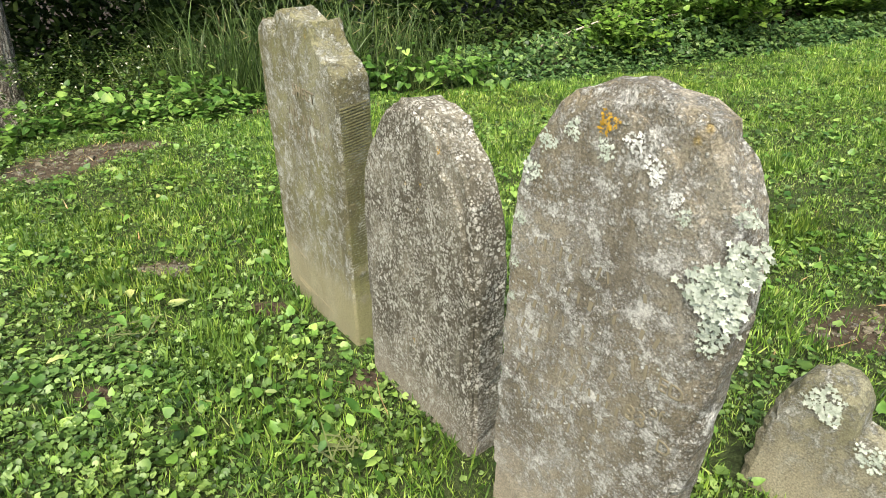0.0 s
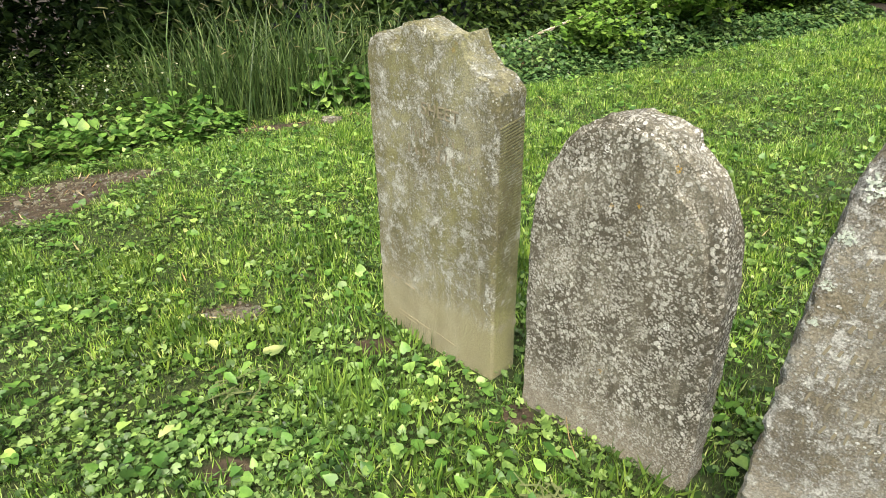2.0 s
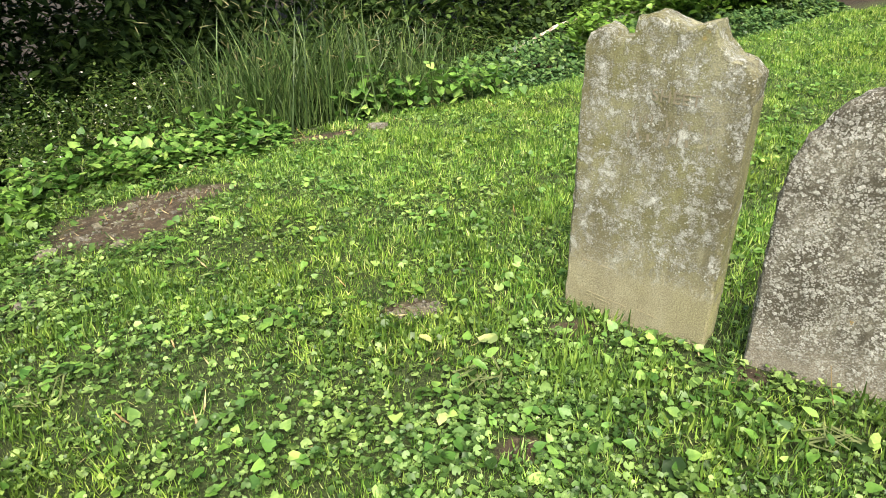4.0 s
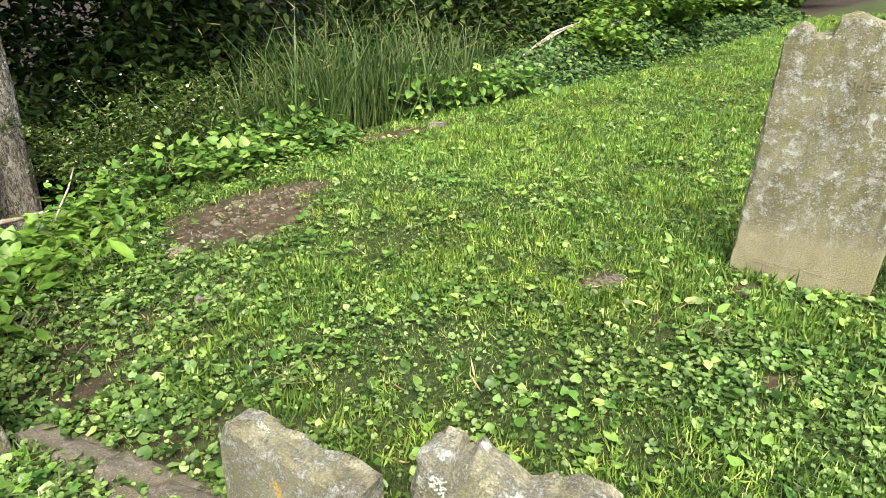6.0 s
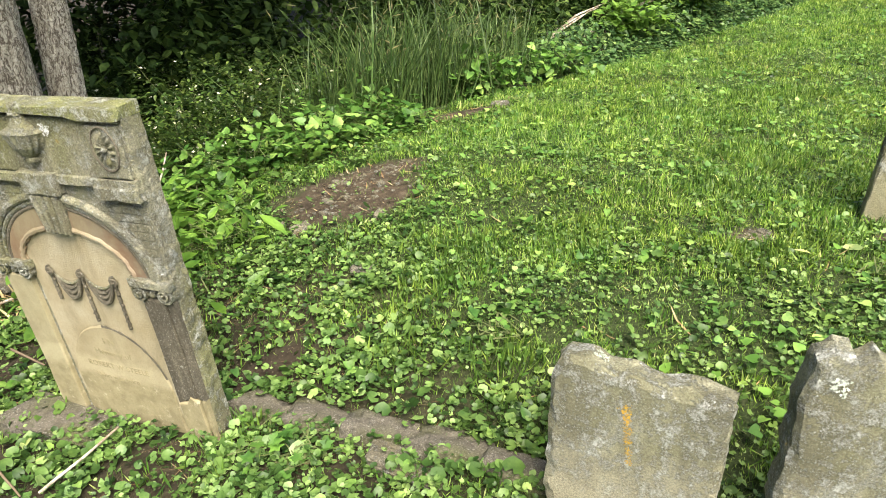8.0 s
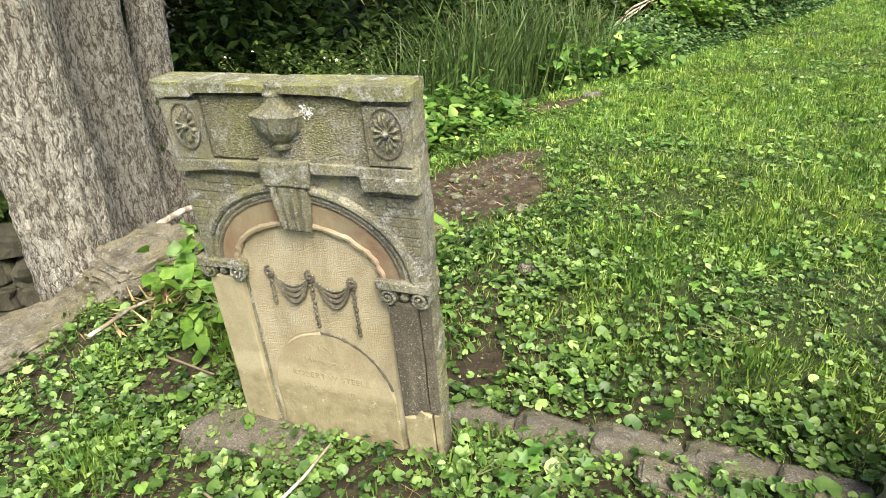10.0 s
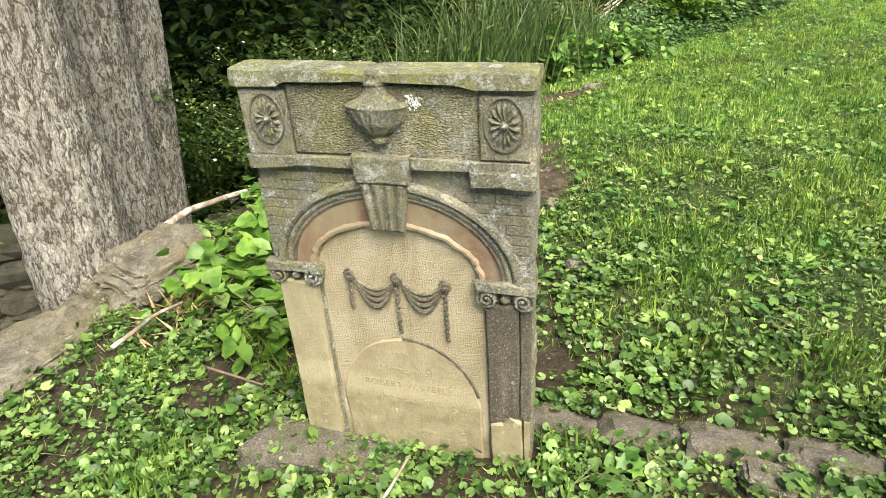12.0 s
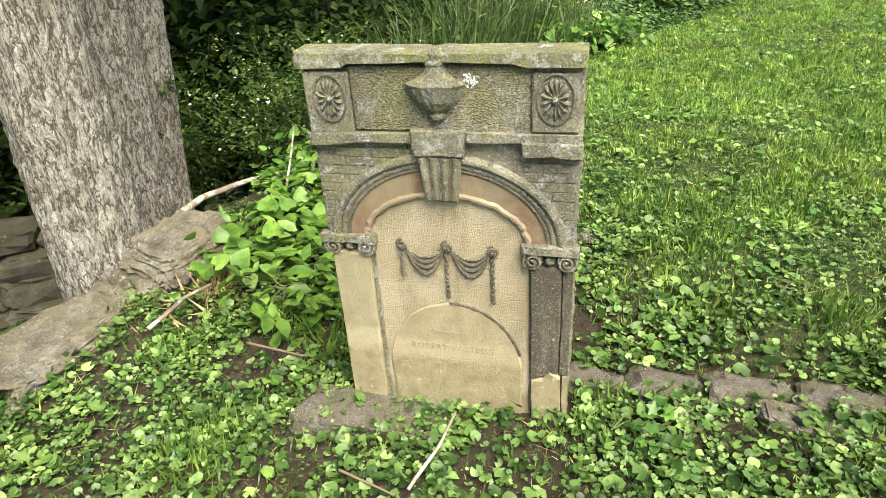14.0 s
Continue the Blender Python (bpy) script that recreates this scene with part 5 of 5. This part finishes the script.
# creeping leaves down the brink and in the hollow
n = 6000
x = rng.uniform(-3.4, -1.3, n)
y = edge_y(x) + rng.normal(0.0, 0.14, n)
low = new("creeping_weeds", scatter("heart", np.stack([x, y, land(x, y) + rng.uniform(0.01, 0.1, n)], 1)[(patchy(x, y, 2, 2) > 0.3)], 0.045, 0.15))
low.data.materials.append(M["heart"])
tagged(low, "creeping broad-leaved weeds along the brink", "weeds", kind="stuff")
n = 9000
x, y = rng.uniform(-7, 3.5, n), rng.uniform(4.9, 9.5, n)
ok = (y > edge_y(x) + 0.35)
x, y = x[ok], y[ok]
litter = new("leaf_litter", scatter("oval", np.stack([x, y, land(x, y) + 0.012], 1), rng.uniform(0.03, 0.08, len(x)), rng.normal(0, 0.25, len(x))))
litter.data.materials.append(M["dead_leaf"])
tagged(litter, "brown leaf litter in the shaded hollow", "leaf litter", kind="stuff")


# ---- lawn ----
def lawn_points(n, x0, x1, y0, y1):
    x, y = rng.uniform(x0, x1, n), rng.uniform(y0, y1, n)
    # denser where one walks close by
    line = np.interp(x, [-5, -4, -3, -2, -1, 0, 1, 3], [2.0, 1.9, 1.3, 0.9, 0.9, 0.8, 0.7, 0.7])
    d = np.clip(y - line, 0, 5)
    keep = (rng.random(n) < np.interp(d, [0, 1, 2.5, 5], [1, 1, 0.85, 0.72])) & (y > line - 0.35)
    return x[keep], y[keep]


x, y = lawn_points(960000, -5.4, 6.0, 0.3, 6.6)
g = patchy(x, y, 2.2, 1)
shade_side = np.interp(x, [-4, -3.2, -2.5, -1.5], [0.07, 0.16, 0.6, 1])
near_weeds = np.clip(1.3 - np.hypot((x + 0.6) / 1.2, (y - 1.5) / 0.8), 0, 1)
ok = (y < edge_y(x) - 0.05) & free_ground(x, y, 0.005) & (rng.random(len(x)) < (0.6 + 0.4 * g) * shade_side * (1 - 0.25 * near_weeds)) & (bare(x, y) * 0.985 < rng.random(len(x)))
x, y, g = x[ok], y[ok], g[ok]
size = rng.uniform(0.02, 0.05, len(x)) * (0.55 + 0.8 * patchy(x, y, 7, 8)) * np.interp(y, [1.5, 5], [1, 1.3])
lawn = new("lawn_grass", scatter("blade", np.stack([x, y, land(x, y) - 0.003], 1), size, rng.normal(0.85, 0.35, len(x)), roll=rng.normal(0, 0.6, len(x))))
lawn.data.materials.append(M["grass"])
tagged(lawn, "mown yellow-green lawn grass", "grass", kind="stuff")

x, y = lawn_points(540000, -5.4, 6.0, 0.3, 6.4)
w = patchy(x, y, 3.0, 2)
zone = np.interp(x, [-5, -2.6, -2.2, 0.3, 1.5, 6], [0.74, 0.74, 0.44, 0.38, 0.32, 0.3])
zone = np.maximum(zone, np.clip(1.25 - np.hypot((x + 0.6) / 1.2, (y - 1.5) / 0.8), 0, 1))
ok = (y < edge_y(x) - 0.02) & free_ground(x, y, 0.012) & (rng.random(len(x)) < zone * (0.33 + 0.67 * np.clip((w - 0.27) * 1.9, 0, 1))) & (bare(x, y) * 0.94 < rng.random(len(x)))
x, y = x[ok], y[ok]
close = np.interp(x, [-5, -2.6, -2.0], [1, 1, 0.66]) * np.interp(np.hypot((x + 0.6) / 1.2, (y - 1.5) / 0.8), [0.7, 1.3], [1.12, 1.0])
size = rng.gamma(2.8, 0.0056, len(x)) * close + 0.006
up = rng.uniform(0.008, 0.045, len(x)) * np.interp(x, [-5, -2.5, -1], [1.3, 1.2, 0.75])
weeds = new("ground_ivy", scatter("round", np.stack([x, y, land(x, y) + up], 1), size, rng.normal(0.15, 0.42, len(x))))
weeds.data.materials.append(M["round"])
tagged(weeds, "carpet of round-leaved ground ivy and clover", "weeds", kind="stuff")

# violets and plantain: larger pointed leaves in loose groups
x, y = lawn_points(26000, -5.2, 5.0, 0.4, 6.2)
ok = (y < edge_y(x)) & free_ground(x, y, 0.03) & (rng.random(len(x)) < (0.12 + 0.6 * (patchy(x, y, 2.4, 4) > 0.62)) * np.interp(x, [-3.4, -2.6], [0.25, 1])) & (bare(x, y) < 0.4)
x, y = x[ok], y[ok]
violets = new("violet_leaves", scatter("heart", np.stack([x, y, land(x, y) + rng.uniform(0.015, 0.05, len(x))], 1), rng.uniform(0.02, 0.046, len(x)), rng.normal(0.2, 0.35, len(x))))
violets.data.materials.append(M["heart"])
tagged(violets, "scattered heart-shaped violet leaves in the lawn", "weeds", kind="stuff")

# longer tufts
n = 9000
c = rng.integers(0, 60, n)
cx, cy = rng.uniform(-4.5, 2.5, 60), rng.uniform(1.0, 4.3, 60)
cx[:7], cy[:7] = (-0.72, -0.55, -0.35, -2.35, -2.6, -2.2, 0.25), (2.1, 1.75, 1.6, 2.1, 2.35, 1.75, 1.2)
x, y = cx[c] + rng.normal(0, 0.09, n), cy[c] + rng.normal(0, 0.09, n)
ok = free_ground(x, y, 0.01) & (y < edge_y(x)) & (bare(x, y) < 0.2)
x, y = x[ok], y[ok]
tufts = new("grass_tufts", scatter("blade", np.stack([x, y, land(x, y)], 1), rng.uniform(0.05, 0.1, len(x)), rng.normal(0.95, 0.25, len(x)), roll=rng.normal(0, 0.6, len(x))))
tufts.data.materials.append(M["tuft"])
tagged(tufts, "longer dark tufts of grass round the stones", "grass", kind="stuff")

# straw and dry clippings along the brink and on bare soil
n = 7000
x = rng.uniform(-4.6, 2.2, n)
y = rng.uniform(1.4, 5.6, n)
ok = free_ground(x, y, 0.01) & (y < edge_y(x)) & (rng.random(n) < np.maximum(bare(x, y) * 0.4, np.maximum(0.05, np.exp(-((y - edge_y(x) + 0.25) / 0.15) ** 2) * (np.abs(x + 1) < 1.6))))
x, y = x[ok], y[ok]
straw = new("dry_straw", scatter("blade", np.stack([x, y, land(x, y) + 0.006], 1), rng.uniform(0.03, 0.09, len(x)), rng.normal(0.12, 0.2, len(x))))
straw.data.materials.append(M["straw"])
tagged(straw, "dry straw and clippings on bare soil", "straw", kind="stuff")

# small stones and crumbs on the bare soil
n = 560
c = rng.integers(0, 5, n)
b = np.array(BARE)[[0, 0, 1, 2, 4]][c]
x, y = b[:, 0] + rng.normal(0, 0.5, n) * b[:, 2], b[:, 1] + rng.normal(0, 0.5, n) * b[:, 3]
bm = rock_mesh(1, 0.8, 0.5, 2.0, 1)
base_v = np.array([v.co[:] for v in bm.verts])
base_f = np.array([[v.index for v in f.verts] for f in bm.faces])
bm.free()
s = rng.gamma(2, 0.006, n) + 0.005
V = base_v[None] * s[:, None, None] + np.stack([x, y, land(x, y) + 0.002], 1)[:, None, :]
grit = new("gravel", mesh_from("gravel", V.reshape(-1, 3), (base_f[None] + (np.arange(n) * len(base_v))[:, None, None]).reshape(-1, 3), False))
grit.data.materials.append(M["field_stone"])
tagged(grit, "small pale stones scattered on bare soil", "gravel", kind="stuff")

# pale fallen leaves on the lawn
spots = ((-1.8, 2.92), (-0.98, 2.06), (-1.5, 3.69), (-2.13, 2.42), (-1.29, 3.11), (-0.77, 1.94), (-1.2, 1.55), (-2.4, 3.4), (-0.4, 3.6), (-1.75, 3.6), (0.6, 4.4), (-1.0, 1.62), (-0.25, 1.45), (-3.3, 3.1), (-2.0, 4.3), (-3.9, 2.75), (1.9, 1.6))
for i, (x, y) in enumerate(spots):
    big = 0.075 if i in (5,) else rng.uniform(0.045, 0.075)
    leaf = new("fallen_leaf", scatter("heart" if i in (5,) else "oval", np.array([[x, y, float(land(x, y)) + 0.035]]), big, 0.1, name="fallen_leaf"))
    leaf.data.materials.append(M["pale_leaf"])
    tagged(leaf, "pale green fallen leaf lying on the lawn", "leaf", "fallen leaves")

# dead grass tuft and bark litter beside the brink rocks
n = 260
x, y = rng.normal(-3.93, 0.11, n), rng.normal(3.93, 0.09, n)
dead = new("dead_grass", scatter("blade", np.stack([x, y, land(x, y) + 0.01], 1), rng.uniform(0.05, 0.16, n), np.abs(rng.normal(0.2, 0.35, n))))
dead.data.materials.append(M["straw"])
tagged(dead, "tuft of dead straw-coloured grass beside the rocks", "grass", kind="stuff")

# thin twigs on the soil round the carved stone
n = 900
x, y = rng.uniform(-4.7, -2.6, n), rng.uniform(1.9, 4.2, n)
ok = free_ground(x, y, 0.02) & (patchy(x, y, 3.0, 2) < 0.6)
x, y = x[ok], y[ok]
twigs = new("twigs", scatter("reed", np.stack([x, y, land(x, y) + 0.012], 1), rng.uniform(0.06, 0.22, len(x)), rng.normal(0.05, 0.08, len(x))))
twigs.data.materials.append(M["dead_leaf"])
tagged(twigs, "thin brown twigs and stems on dark soil", "twigs", kind="stuff")

# rougher grass on the ground round about
n = 90000
x, y = rng.uniform(-9, 9, n), rng.uniform(-4, 3.0, n)
line = np.interp(x, [-5, -4, -3, -2, -1, 0, 1, 3], [2.0, 1.9, 1.3, 0.9, 0.9, 0.8, 0.7, 0.7])
ok = ((y < line) | (x < -5) | (x > 5.5)) & (y < edge_y(x)) & free_ground(x, y, 0.02)
x, y = x[ok], y[ok]
outer = new("outer_grass", scatter("blade", np.stack([x, y, land(x, y) - 0.003], 1), rng.uniform(0.04, 0.085, len(x)), rng.normal(0.8, 0.35, len(x))))
outer.data.materials.append(M["grass"])
tagged(outer, "mown lawn grass along the walked line", "grass", kind="stuff")
